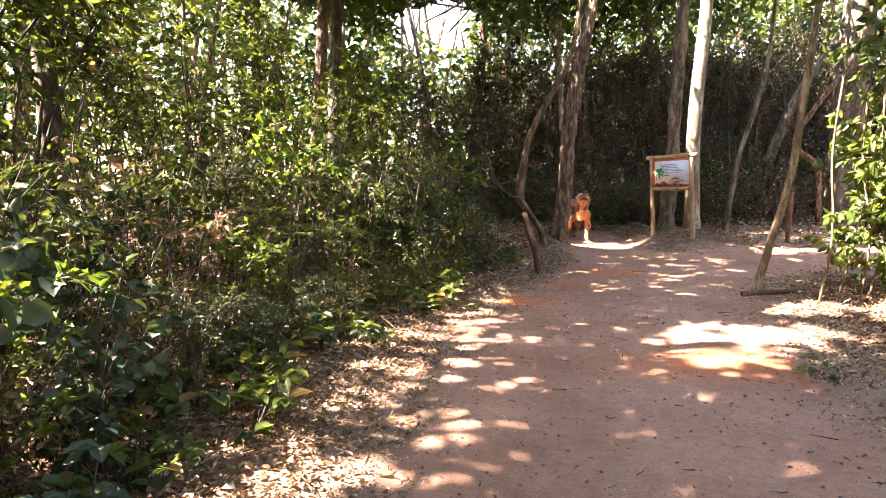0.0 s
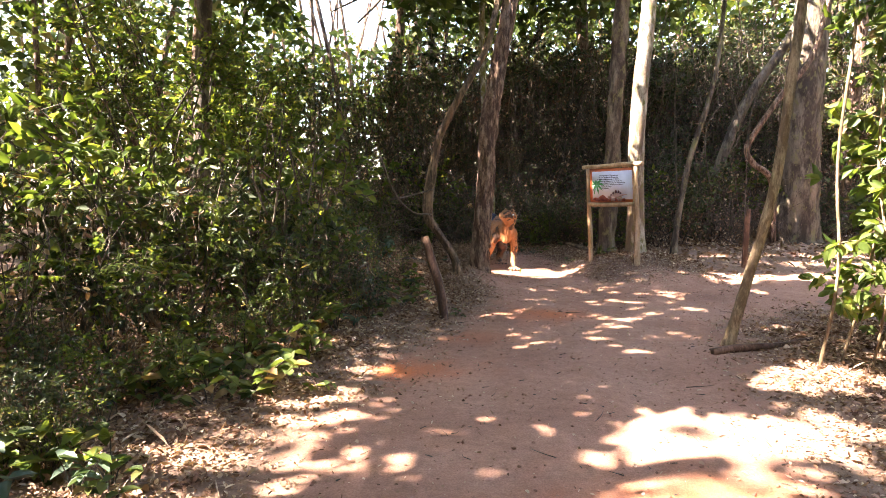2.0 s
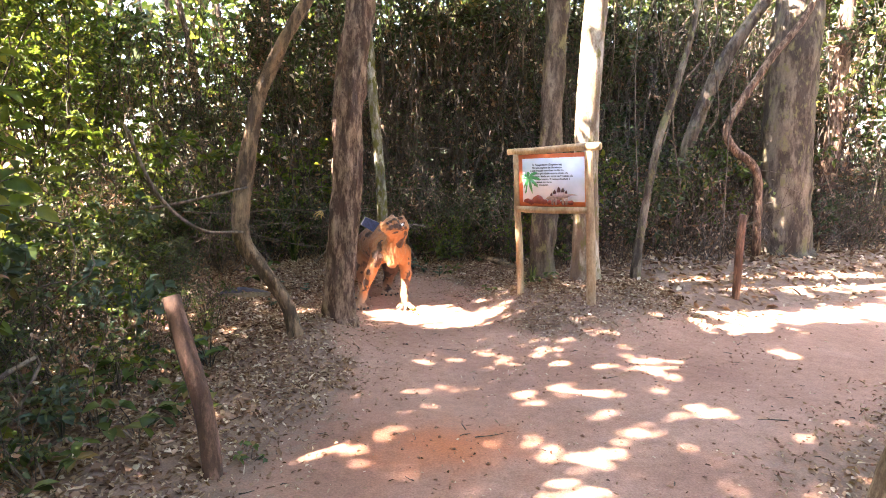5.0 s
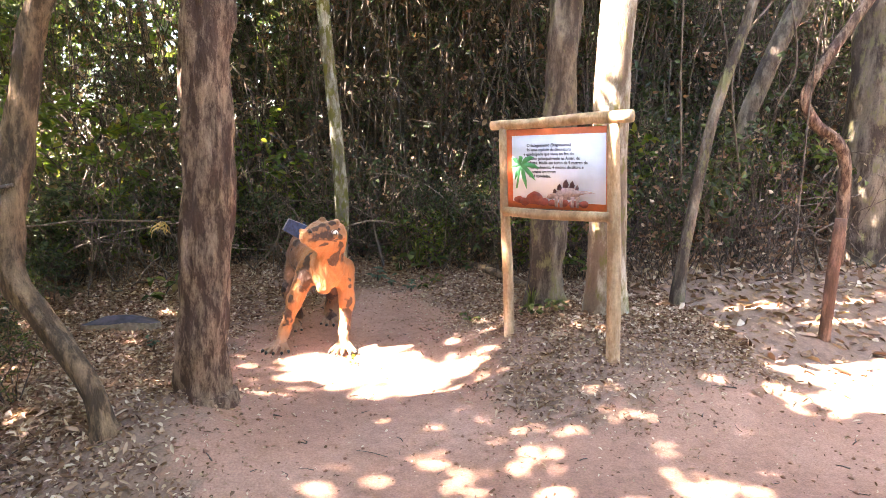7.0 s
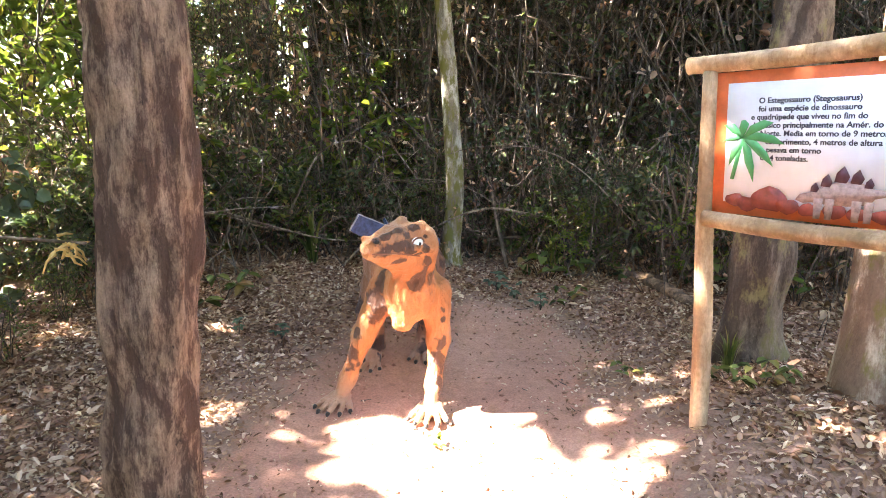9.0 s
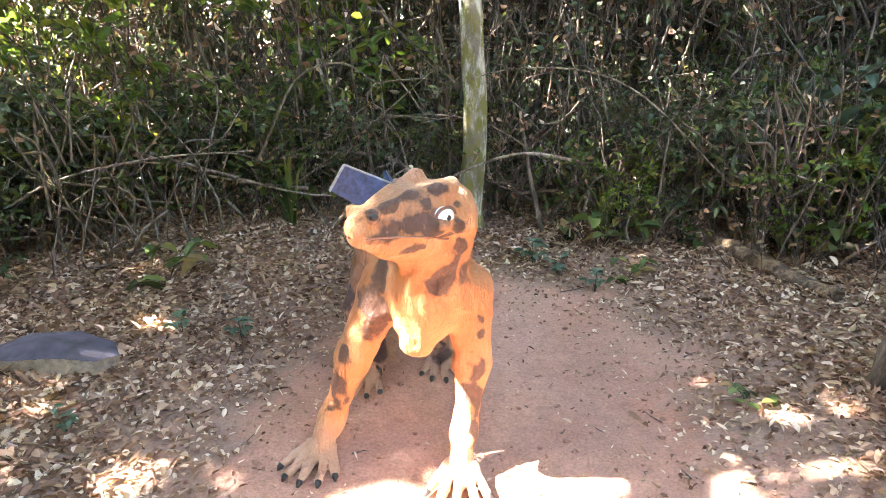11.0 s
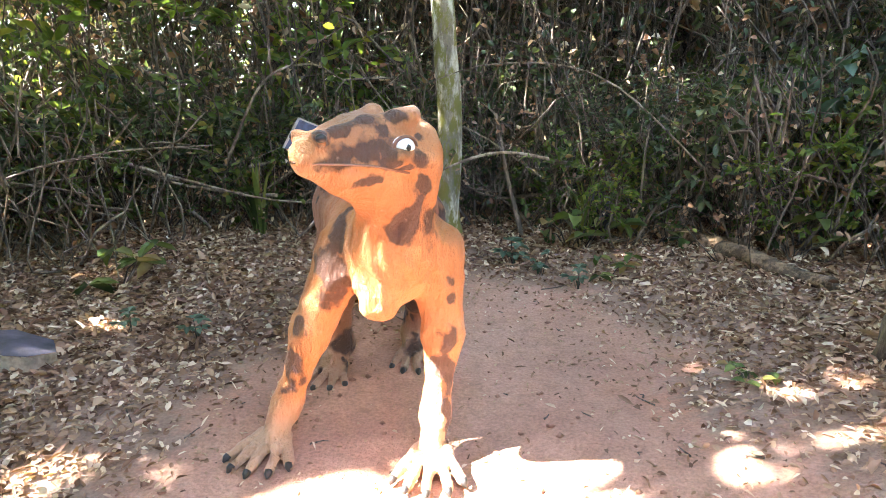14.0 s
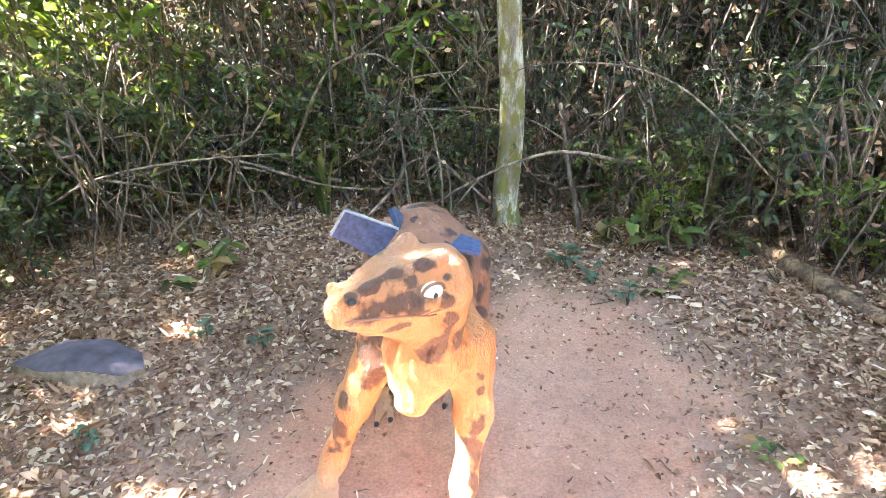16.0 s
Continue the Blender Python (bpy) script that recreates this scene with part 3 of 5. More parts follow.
# ---- shrubs, creepers and undergrowth ----
def shrub_geo(h, spread, stems, twigs, per_twig, length, width, low=0.25, simple=False, hang=0.0, stem_r=0.009):
    wood, foliage = Geo(), Geo()
    pos, way = [], []
    for _ in range(stems):
        a = rng.uniform(0, 2 * np.pi)
        out = np.array([math.cos(a), math.sin(a), 0])
        base = out * rng.uniform(0, 0.12 * spread)
        hh = h * rng.uniform(0.65, 1.0)
        rr = spread * rng.uniform(0.3, 1.0)
        bend = rng.normal(size=3) * 0.08 * h
        pts = spline([base - (0, 0, 0.05), base + out * rr * 0.3 + (0, 0, hh * 0.45) + bend, base + out * rr * 0.75 + (0, 0, hh * 0.85), base + out * rr + (0, 0, hh * (1 - hang))], 9)
        wood.add(*tube(pts, (stem_r, stem_r * 0.35), 4, cap=False))
        for _ in range(twigs):
            u = rng.uniform(low, 1.0)
            s = pts[int(u * 8)]
            d = unit(rng.normal(size=3) * (1, 1, 0.6) + out * 0.5 + (0, 0, 0.25))
            ln = rng.uniform(0.14, 0.34) * (h ** 0.5)
            e = s + d * ln + (0, 0, -0.03)
            wood.add(*tube(np.array([s, (s + e) / 2 + rng.normal(size=3) * 0.015, e]), (stem_r * 0.4, stem_r * 0.2), 3, cap=False))
            uu = rng.uniform(0.15, 1.05, per_twig)
            pos.append(s + (e - s) * uu[:, None])
            w = rng.normal(size=(per_twig, 3)) * 0.6 + d
            w[:, 2] -= 0.15
            way.append(w)
    pos, way = np.concatenate(pos), np.concatenate(way)
    n = len(pos)
    foliage.add(*leaves(pos, way, scatter_dirs(n, 1.0), rng.uniform(0.65, 1.2, n) * length, rng.uniform(0.8, 1.15, n) * width, simple=simple))
    return wood, foliage


def frond_geo(h, fronds, pairs, leaflet):
    """Arching feathery fronds: two rows of leaflets on each side rib."""
    wood, foliage = Geo(), Geo()
    for _ in range(fronds):
        a = rng.uniform(0, 2 * np.pi)
        out = np.array([math.cos(a), math.sin(a), 0])
        hh = h * rng.uniform(0.5, 1.0)
        r = rng.uniform(0.3, 0.8)
        stalk = spline([(0, 0, -0.03), out * r * 0.35 + (0, 0, hh * 0.75), out * r + (0, 0, hh), out * (r + 0.35) + (0, 0, hh * 0.92)], 14)
        wood.add(*tube(stalk, (0.006, 0.002), 4, cap=False))
        side = np.cross(out, (0, 0, 1))
        for u in np.linspace(0.5, 0.98, pairs):
            s = stalk[int(u * 13)]
            for sg in (-1, 1):
                d = unit(side * sg + out * 0.55 + (0, 0, -0.12))
                ln = 0.16 * (1.2 - 0.8 * abs(u - 0.7) / 0.3)
                m = 11
                q = np.linspace(0.1, 1, m)[:, None]
                rib = s + d * ln * q + (0, 0, -0.03) * q ** 2
                for k in (-1, 1):
                    w = np.cross(d, (0, 0, 1)) * k + d * 0.3
                    foliage.add(*leaves(rib, np.tile(w, (m, 1)), np.tile((0, 0, 1.0), (m, 1)), np.full(m, leaflet), np.full(m, leaflet * 0.42), 0.05, 0.05, True))
    return wood, foliage


def tangle_geo(w, h, strands, dry, thick=0.006):
    """A thicket of thin creepers and dead twigs."""
    wood, foliage = Geo(), Geo()
    pos = []
    for _ in range(strands):
        a = np.array([rng.uniform(-w, w), rng.uniform(-0.5, 0.5), rng.uniform(-0.05, h * 0.5)])
        if rng.random() < 0.55:
            a[2] = -0.05
            b = a + (rng.normal() * 0.35 * w, rng.normal() * 0.3, rng.uniform(0.5, 1.0) * h)
        else:
            b = a + (rng.normal() * 0.9 * w, rng.normal() * 0.4, rng.normal() * 0.35 * h)
            b[2] = max(b[2], 0.05)
        m1 = a + (b - a) * 0.35 + rng.normal(size=3) * 0.12 * h
        m2 = a + (b - a) * 0.7 + rng.normal(size=3) * 0.12 * h
        pts = spline([a, m1, m2, b], 9)
        pts[:, 2] = np.maximum(pts[:, 2], -0.06)
        pts[:, 0] = 1.15 * w * np.tanh(pts[:, 0] / (1.15 * w))
        pts[:, 1] = 0.75 * np.tanh(pts[:, 1] / 0.75)
        r = thick * rng.uniform(0.4, 1.7)
        wood.add(*tube(pts, (r, r * 0.6), 4, cap=False))
        pos.append(pts[rng.integers(1, 9, dry)] + rng.normal(size=(dry, 3)) * 0.03)
    pos = np.concatenate(pos)
    n = len(pos)
    foliage.add(*leaves(pos, scatter_dirs(n, -0.3), scatter_dirs(n, 0.5), rng.uniform(0.04, 0.09, n), rng.uniform(0.025, 0.05, n)))
    return wood, foliage


def herb_geo(h, n, length, width):
    """Stems of their own, and the leaves at their tips."""
    stems, foliage = [], Geo()
    pos, way = [], []
    for _ in range(n):
        d = unit(np.array([rng.normal(), rng.normal(), 1.2]))
        e = d * h * rng.uniform(0.4, 1.0)
        stems.append(Geo().add(*tube(np.array([(0, 0, -0.02), e * 0.5 + (0, 0, 0.02), e]), (0.004, 0.002), 3, cap=False)))
        k = 4
        pos.append(np.repeat(e[None], k, 0))
        w = rng.normal(size=(k, 3))
        w[:, 2] *= 0.25
        way.append(w)
    pos, way = np.concatenate(pos), np.concatenate(way)
    m = len(pos)
    foliage.add(*leaves(pos, way, np.tile((0, 0, 1.0), (m, 1)) + rng.normal(size=(m, 3)) * 0.2, rng.uniform(0.7, 1.2, m) * length, rng.uniform(0.8, 1.2, m) * width))
    return stems + [foliage]


def blade_geo(h, n):
    g = Geo()
    for _ in range(n):
        a = rng.uniform(0, 2 * np.pi)
        out = np.array([math.cos(a), math.sin(a), 0])
        side = np.cross(out, (0, 0, 1))
        hh, r, wd = h * rng.uniform(0.5, 1), h * rng.uniform(0.1, 0.5), rng.uniform(0.008, 0.02)
        p = spline([out * 0.03, out * r * 0.4 + (0, 0, hh * 0.7), out * r + (0, 0, hh)], 6)
        wv = np.array([1, 1, 0.9, 0.7, 0.4, 0.02])[:, None] * wd
        v = np.stack([p - side * wv, p + side * wv + (0, 0, 0.0)], 1).reshape(-1, 3)
        k = np.arange(5)[:, None] * 2
        g.add(v, k + [0, 1, 3, 2])
    return g


def proto(name, geos, mats, names, label, category, group, at=(0, 0, -40)):
    """The first plant of its kind; it stands where its first place is."""
    t = thing(name, (0, 0, 0), label, category, group)
    for g, m, nm in zip(geos, mats, names):
        part(nm, g, m, t, offset=0, smooth=nm in ("wood", "trunk"))
    return {"ob": t, "used": False}


def plant(p, x, y, scale=1.0, turn=None, tilt=0.0, z=None, squash=1.0):
    turn = rng.uniform(0, 360) if turn is None else turn
    z = at_land(x, y) - 0.01 if z is None else z
    m = pose(x, y, z, tilt * rng.normal(), tilt * rng.normal(), turn) @ Matrix.Diagonal((scale, scale, scale * squash, 1))
    if not p["used"]:
        p["used"] = True
        p["ob"].matrix_basis = m
        return p["ob"]
    keep = p["ob"].scale.copy()
    p["ob"].scale = (1, 1, 1)
    c = copy_thing(p["ob"], m)
    p["ob"].scale = keep
    return c


SL = ("wood", "foliage")
broad = [proto("shrub", shrub_geo(1.6, 0.75, 7, 9, 8, 0.095, 0.05), (TWIG, LEAF[c]), SL, l, "shrub", "shrubs beside the trail") for c, l in (("green", "leafy green shrub with pointed leaves"), ("dark", "green shrub with leaves coloured dark as in shade"), ("bright", "shrub with leaves coloured yellow-green as if sunlit"))]
dry_shrub = proto("withered_shrub", shrub_geo(1.3, 0.7, 8, 8, 6, 0.07, 0.03), (VINE, LEAF["dry"]), SL, "withered shrub with brown hanging leaves", "shrub", "withered shrubs")
small = [proto("bush", shrub_geo(1.35, 0.7, 9, 11, 9, 0.05, 0.026, simple=True), (TWIG, LEAF[c]), SL, l, "bush", "small-leaved bushes") for c, l in (("green", "dense bush of small green leaves"), ("dark", "dense dark bush of small leaves"))]
feather = proto("feathery_plant", frond_geo(1.3, 9, 8, 0.03), (TWIG, LEAF["bright"]), ("wood", "foliage"), "feathery plant with arching compound leaves", "shrub", "feathery plants")
tangle = [proto("vine_tangle", tangle_geo(0.9, 1.7, 46, k, th), (m, LEAF[c]), SL, l, "vines", "tangles of dry creepers") for k, th, m, c, l in ((5, 0.0045, TWIG, "dry", "tangle of thin brown creepers with dry leaves"), (12, 0.004, TWIG, "dark", "low tangle of creepers with dark leaves"), (1, 0.009, VINE, "dry", "tangle of bare greyish dead branches"))]
curtain = [proto("creeper_curtain", tangle_geo(1.1, 4.4, 80, k, 0.007), (TWIG, LEAF[c]), SL, l, "vines", "tall curtains of creepers") for k, c, l in ((16, "dark", "tall curtain of dark-leaved creepers"), (11, "dry", "tall curtain of dry brown creepers"))]
herb = [proto("seedling", herb_geo(0.2, 5, 0.075, 0.045), (TWIG,) * 5 + (LEAF[c],), ("stem",) * 5 + ("foliage",), l, "plant", "low seedlings in the litter") for c, l in (("green", "small green seedling in leaf litter"), ("bluish", "low bluish-green seedling with round leaves"), ("bright", "bright green seedling on bare ground"))]
blades = proto("grass_clump", (blade_geo(0.5, 26),), (LEAF["green"],), ("foliage",), "clump of long green grass blades", "grass", "grass clumps")
sapling = [proto("young_tree", shrub_geo(4.6, 1.5, 7, 26, 11, 0.12, 0.06, 0.3, stem_r=0.022), (TWIG, LEAF[c]), SL, l, "tree", "young trees of the wood") for c, l in (("green", "young tree with a loose green crown"), ("bright", "young tree with leaves coloured yellow-green as if sunlit"), ("dark", "young tree with leaves coloured dark as in shade"))]



def left_edge(y):
    return float(np.interp(y, [e[0] for e in LEFT_EDGE], [e[1] for e in LEFT_EDGE]))


def pick(seq, weights):
    return seq[rng.choice(len(seq), p=np.array(weights) / sum(weights))]


for p in curtain + tangle:
    tagged(p["ob"], kind="stuff")

# the bank beside the trail: low at its edge, man-high behind
for y in np.arange(-1.5, 13.5, 0.42):
    for d in (0.25, 0.6, 1.05, 1.6, 2.3, 3.1):
        if rng.random() < (0.35 if d > 1.9 else 0.12):
            continue
        yy = y + rng.uniform(-0.2, 0.2)
        x = left_edge(yy) - d + rng.uniform(-0.2, 0.2)
        if math.hypot(x - 0.236, yy + 0.634) < 1.3:
            continue
        s = 0.38 + 0.42 * min(d, 1.9) + rng.uniform(-0.08, 0.12)
        if yy > 9:
            s *= 0.8
        while s > 0.35 and not lets_light(x, yy, 1.5 * s, 0.5 * s):
            s -= 0.15
        # shade by colour: more dark-leaved copies here, bright-leaved ones on the sunny stretch
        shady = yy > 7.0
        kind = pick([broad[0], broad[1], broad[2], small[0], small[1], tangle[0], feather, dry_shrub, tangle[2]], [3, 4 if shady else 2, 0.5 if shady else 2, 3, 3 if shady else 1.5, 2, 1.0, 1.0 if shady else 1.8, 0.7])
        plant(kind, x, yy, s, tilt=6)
for _ in range(120):
    y = rng.uniform(1.2, 9.6)
    plant(pick(herb, [4, 1, 3]), left_edge(y) + rng.uniform(-0.9, 0.3), y, rng.uniform(0.7, 1.9))

# taller leafy shrubs hanging over the bank's far end
for x, y, k in ((-0.9, 8.6, 1.3), (-1.5, 7.6, 1.4)):
    # bright-leaved copy, so they look sunlit by colour
    plant(broad[2], x, y, k, tilt=7)

# the thicket behind the clearing
for x in np.arange(-1.6, 6.4, 0.42):
    for d in (0.15, 0.55, 1.0, 1.6, 2.4):
        xx = x + rng.uniform(-0.2, 0.2)
        y = 14.15 + d + rng.uniform(-0.15, 0.15) + 0.1 * max(0, 1.0 - abs(xx - 2.6)) - (0.5 if xx > 3.4 and xx < 5 else 0) - (0.9 if xx < 0.4 else 0)
        kind = pick([tangle[0], tangle[1], tangle[2], small[1], broad[1], broad[0], small[0]], [3, 4, 1, 3, 2, 1.2, 1.5])
        plant(kind, xx, y, 0.5 + 0.25 * min(d, 2) + rng.uniform(0, 0.2), tilt=5, turn=rng.choice((0, 180)) + rng.normal() * 25)
for x in np.arange(5.0, 14, 0.5):
    for d in (0.2, 0.8, 1.5, 2.4):
        xx = x + rng.uniform(-0.25, 0.25)
        y = 12.75 + 0.28 * max(0, xx - 6) + d + rng.uniform(-0.2, 0.2)
        if math.hypot(xx - 8.5, y - 13.6) < 0.75:
            continue
        plant(pick([tangle[0], tangle[1], tangle[2], small[1], broad[1], broad[0]], [4, 3, 2, 2, 1.5, 1]), xx, y, 0.55 + 0.32 * min(d, 2) + rng.uniform(0, 0.3), tilt=5, turn=rng.choice((0, 180)) + rng.normal() * 25)
for x in np.arange(-0.9, 5.2, 0.24):
    y = 14.0 + rng.uniform(-0.1, 0.5) - (0.9 * smooth01(1.2, -0.4, x)) - (0.35 if x > 3.4 else 0)
    if math.hypot(x - 2.44, y - 13.93) > 0.3:
        plant(pick([tangle[2], tangle[0], dry_shrub, broad[1], small[0], herb[0]], [5, 2, 0.5, 1.5, 1.2, 2]), x, float(y), rng.uniform(0.4, 0.75), tilt=8)
# the brake beside the trail on the sunny hand
for _ in range(30):
    y = rng.uniform(1.5, 7.3)
    x = 4.4 + rng.uniform(0.0, 2.6) + (0.45 if y > 4 else -0.1)
    # mostly the bright-leaved copy: sunlight carried by leaf colour
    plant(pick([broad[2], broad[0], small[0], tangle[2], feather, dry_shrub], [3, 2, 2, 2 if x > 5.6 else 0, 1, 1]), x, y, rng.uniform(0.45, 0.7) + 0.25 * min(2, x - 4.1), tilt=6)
for _ in range(40):
    x, y = rng.uniform(5.2, 14), rng.uniform(-2, 8.2)
    if y > 5.2 + 0.2 * x:
        continue
    plant(pick([broad[0], small[0], tangle[0], broad[1]], [2, 2, 2, 2]), x, y, rng.uniform(0.8, 1.4), tilt=6)
big_leaf = proto("large_leaved_shrub", shrub_geo(1.35, 0.55, 6, 6, 5, 0.15, 0.11, 0.2), (TWIG, LEAF["bluish"]), SL, "shrub with large dull bluish-green leaves", "shrub", "large-leaved shrubs")
for x, y, k in ((-1.6, 2.2, 0.5), (-1.9, 2.7, 0.7), (-2.1, 1.9, 1.0), (-0.35, 9.2, 0.8), (-0.7, 12.6, 0.8), (4.7, 13.9, 0.8), (0.35, 9.7, 0.6)):
    plant(big_leaf, x, y, k, tilt=5)
for _ in range(16):
    y = rng.uniform(4.6, 6.6)
    x = 4.95 + rng.uniform(0.0, 1.4)
    plant(pick([broad[2], broad[0], feather, dry_shrub], [4, 1, 2, 1]), x, y, 0.45 + 0.5 * (x - 4.6) + rng.uniform(0, 0.3), tilt=8)
for _ in range(14):
    plant(sapling[1], rng.uniform(5.6, 7.6), rng.uniform(4.0, 7.2), rng.uniform(0.5, 0.8), tilt=6)
# young trees
for _ in range(190):
    x, y = rng.uniform(-11, 14), rng.uniform(-7, 21)
    inside = (x < left_edge(min(max(y, -1.5), 13.9)) - (4.6 if y < 9.5 else 2.6) and y < 15) or y > 16.0 or (x > 6.2 and y < 7.0) or (x > 10.5 and y > 15.5)
    if not inside:
        continue
    size = rng.uniform(0.75, 1.25)
    if y > 12 and abs(x - 0.6 + 0.085 * (y - 2)) < 1.4:
        continue
    if not lets_light(x, y, 4.6 * size, 1.2 * size) :
        continue
    # bright copies where the wood looks sunlit, dark ones where it looks shaded
    plant(pick(sapling, [3, 3 if x < 0 else 1, 0.8 if x < 0 else 3]), x, y, size, tilt=4)

# the tall curtain of creepers behind the board and the statue
for x in np.arange(-1.0, 11, 0.45):
    for y in (15.5, 16.2, 17.0):
        xx = x + rng.uniform(-0.3, 0.3)
        yy = y + 0.12 * max(0, xx - 6) + rng.uniform(-0.3, 0.3)
        if rng.random() < (0.5 if xx < 2.6 else 0.05):
            continue
        plant(curtain[int(rng.random() < 0.4)], xx, yy, rng.uniform(0.85, 1.2), tilt=4, turn=rng.choice((0, 180)) + rng.normal() * 20)
        if y > 16 and rng.random() < 0.7:
            plant(sapling[2], xx + 0.25, yy + 0.6, rng.uniform(0.75, 1.2), tilt=5)

# the wood beyond, joined
far = Geo()
n = 100000
ang = rng.uniform(0, 2 * np.pi, n)
rad = 12.5 + 19 * rng.random(n) ** 0.8
pos = np.stack([2.5 + rad * np.cos(ang), 6.5 + rad * np.sin(ang), 0.1 + 9.5 * rng.random(n) ** 1.1], 1)
lump = wobble(pos[:, 0], pos[:, 2] * 1.4 + pos[:, 1], 0.8) + rng.normal(size=n) * 0.5
pos = pos[(lump > -0.35) & ~glimpse(pos)]
n = len(pos)
far.add(*leaves(pos, scatter_dirs(n, -0.1), scatter_dirs(n, 0.6), rng.uniform(0.25, 0.5, n), rng.uniform(0.14, 0.26, n), simple=True))
n = 115000
ang = rng.uniform(0, 2 * np.pi, n)
rad = 12.5 + 11 * rng.random(n)
pos = np.stack([2.5 + rad * np.cos(ang), 6.5 + rad * np.sin(ang), 2.2 + 12 * rng.random(n)], 1)
pos = pos[wobble(pos[:, 0] * 1.3, pos[:, 2] * 1.6 + pos[:, 1], 1.1, 4) + rng.normal(size=n) * 0.45 > -0.1]
pos = pos[~glimpse(pos)]
n = len(pos)
far.add(*leaves(pos, scatter_dirs(n, -0.2), scatter_dirs(n, 0.5), rng.uniform(0.22, 0.42, n), rng.uniform(0.14, 0.24, n), simple=True))
tagged(part("far_woods", far, LEAF["green"]), "dense green woods all round the clearing", "woods", kind="stuff")
stems = Geo()
for _ in range(420):
    a, r = rng.uniform(0, 2 * np.pi), rng.uniform(13, 30)
    x, y = 2.5 + r * math.cos(a), 6.5 + r * math.sin(a)
    stems.add(*tube(spline([(x, y, -0.1), (x + rng.normal() * 0.3, y, 3), (x + rng.normal() * 0.8, y, 8.5)], 6), (rng.uniform(0.04, 0.14), 0.04), 5))
tagged(part("far_trunks", stems, BARK_DARK, smooth=True), "dark thin trunks of the woods beyond", "woods", kind="stuff")


# ---- leaf litter ----
def litter_leaves(n, x0, x1, y0, y1, size, thin=1.0):
    x, y = rng.uniform(x0, x1, n), rng.uniform(y0, y1, n)
    dens = 0.05 + 0.95 * litter_at(x, y) ** 1.3
    keep = rng.random(n) < dens * thin
    x, y = x[keep], y[keep]
    m = len(x)
    pos = np.stack([x, y, land(x, y) + rng.uniform(0.003, 0.022, m)], 1)
    way = rng.normal(size=(m, 3))
    way[:, 2] = rng.normal(size=m) * 0.35
    up = rng.normal(size=(m, 3)) * 0.5 + (0, 0, 1)
    size = size * (0.5 + 0.5 * litter_at(x, y))
    return leaves(pos, way, up, np.exp(rng.normal(size=m) * 0.45) * size * 0.9, np.exp(rng.normal(size=m) * 0.4) * size * 0.5, 0.25, 0.15)


lit = Geo()
lit.add(*litter_leaves(125000, -0.4, 5.4, 9.2, 14.6, 0.034))
lit.add(*litter_leaves(115000, -2.6, 5.6, 1.5, 9.2, 0.037))
lit.add(*litter_leaves(9000, 5.0, 12.0, 8.5, 15.0, 0.08))
lit.add(*litter_leaves(5000, -4, 6, -4, 1.5, 0.09))
tagged(part("leaf_litter", lit, LEAF["dry"]), "fallen dry brown leaves covering the ground", "leaves", kind="stuff")


# ---- the dinosaur statue ----
def capsule(P, a, b, ra, rb):
    a, b = np.array(a, dtype=np.float32), np.array(b, dtype=np.float32)
    ab = b - a
    u = np.clip(((P - a) @ ab) / (ab @ ab), 0, 1)
    return np.linalg.norm(P - a - u[..., None] * ab, axis=-1) - (ra + (rb - ra) * u)


def blend(d1, d2, k):
    h = np.clip(0.5 + 0.5 * (d2 - d1) / k, 0, 1)
    return d2 + (d1 - d2) * h - k * h * (1 - h)


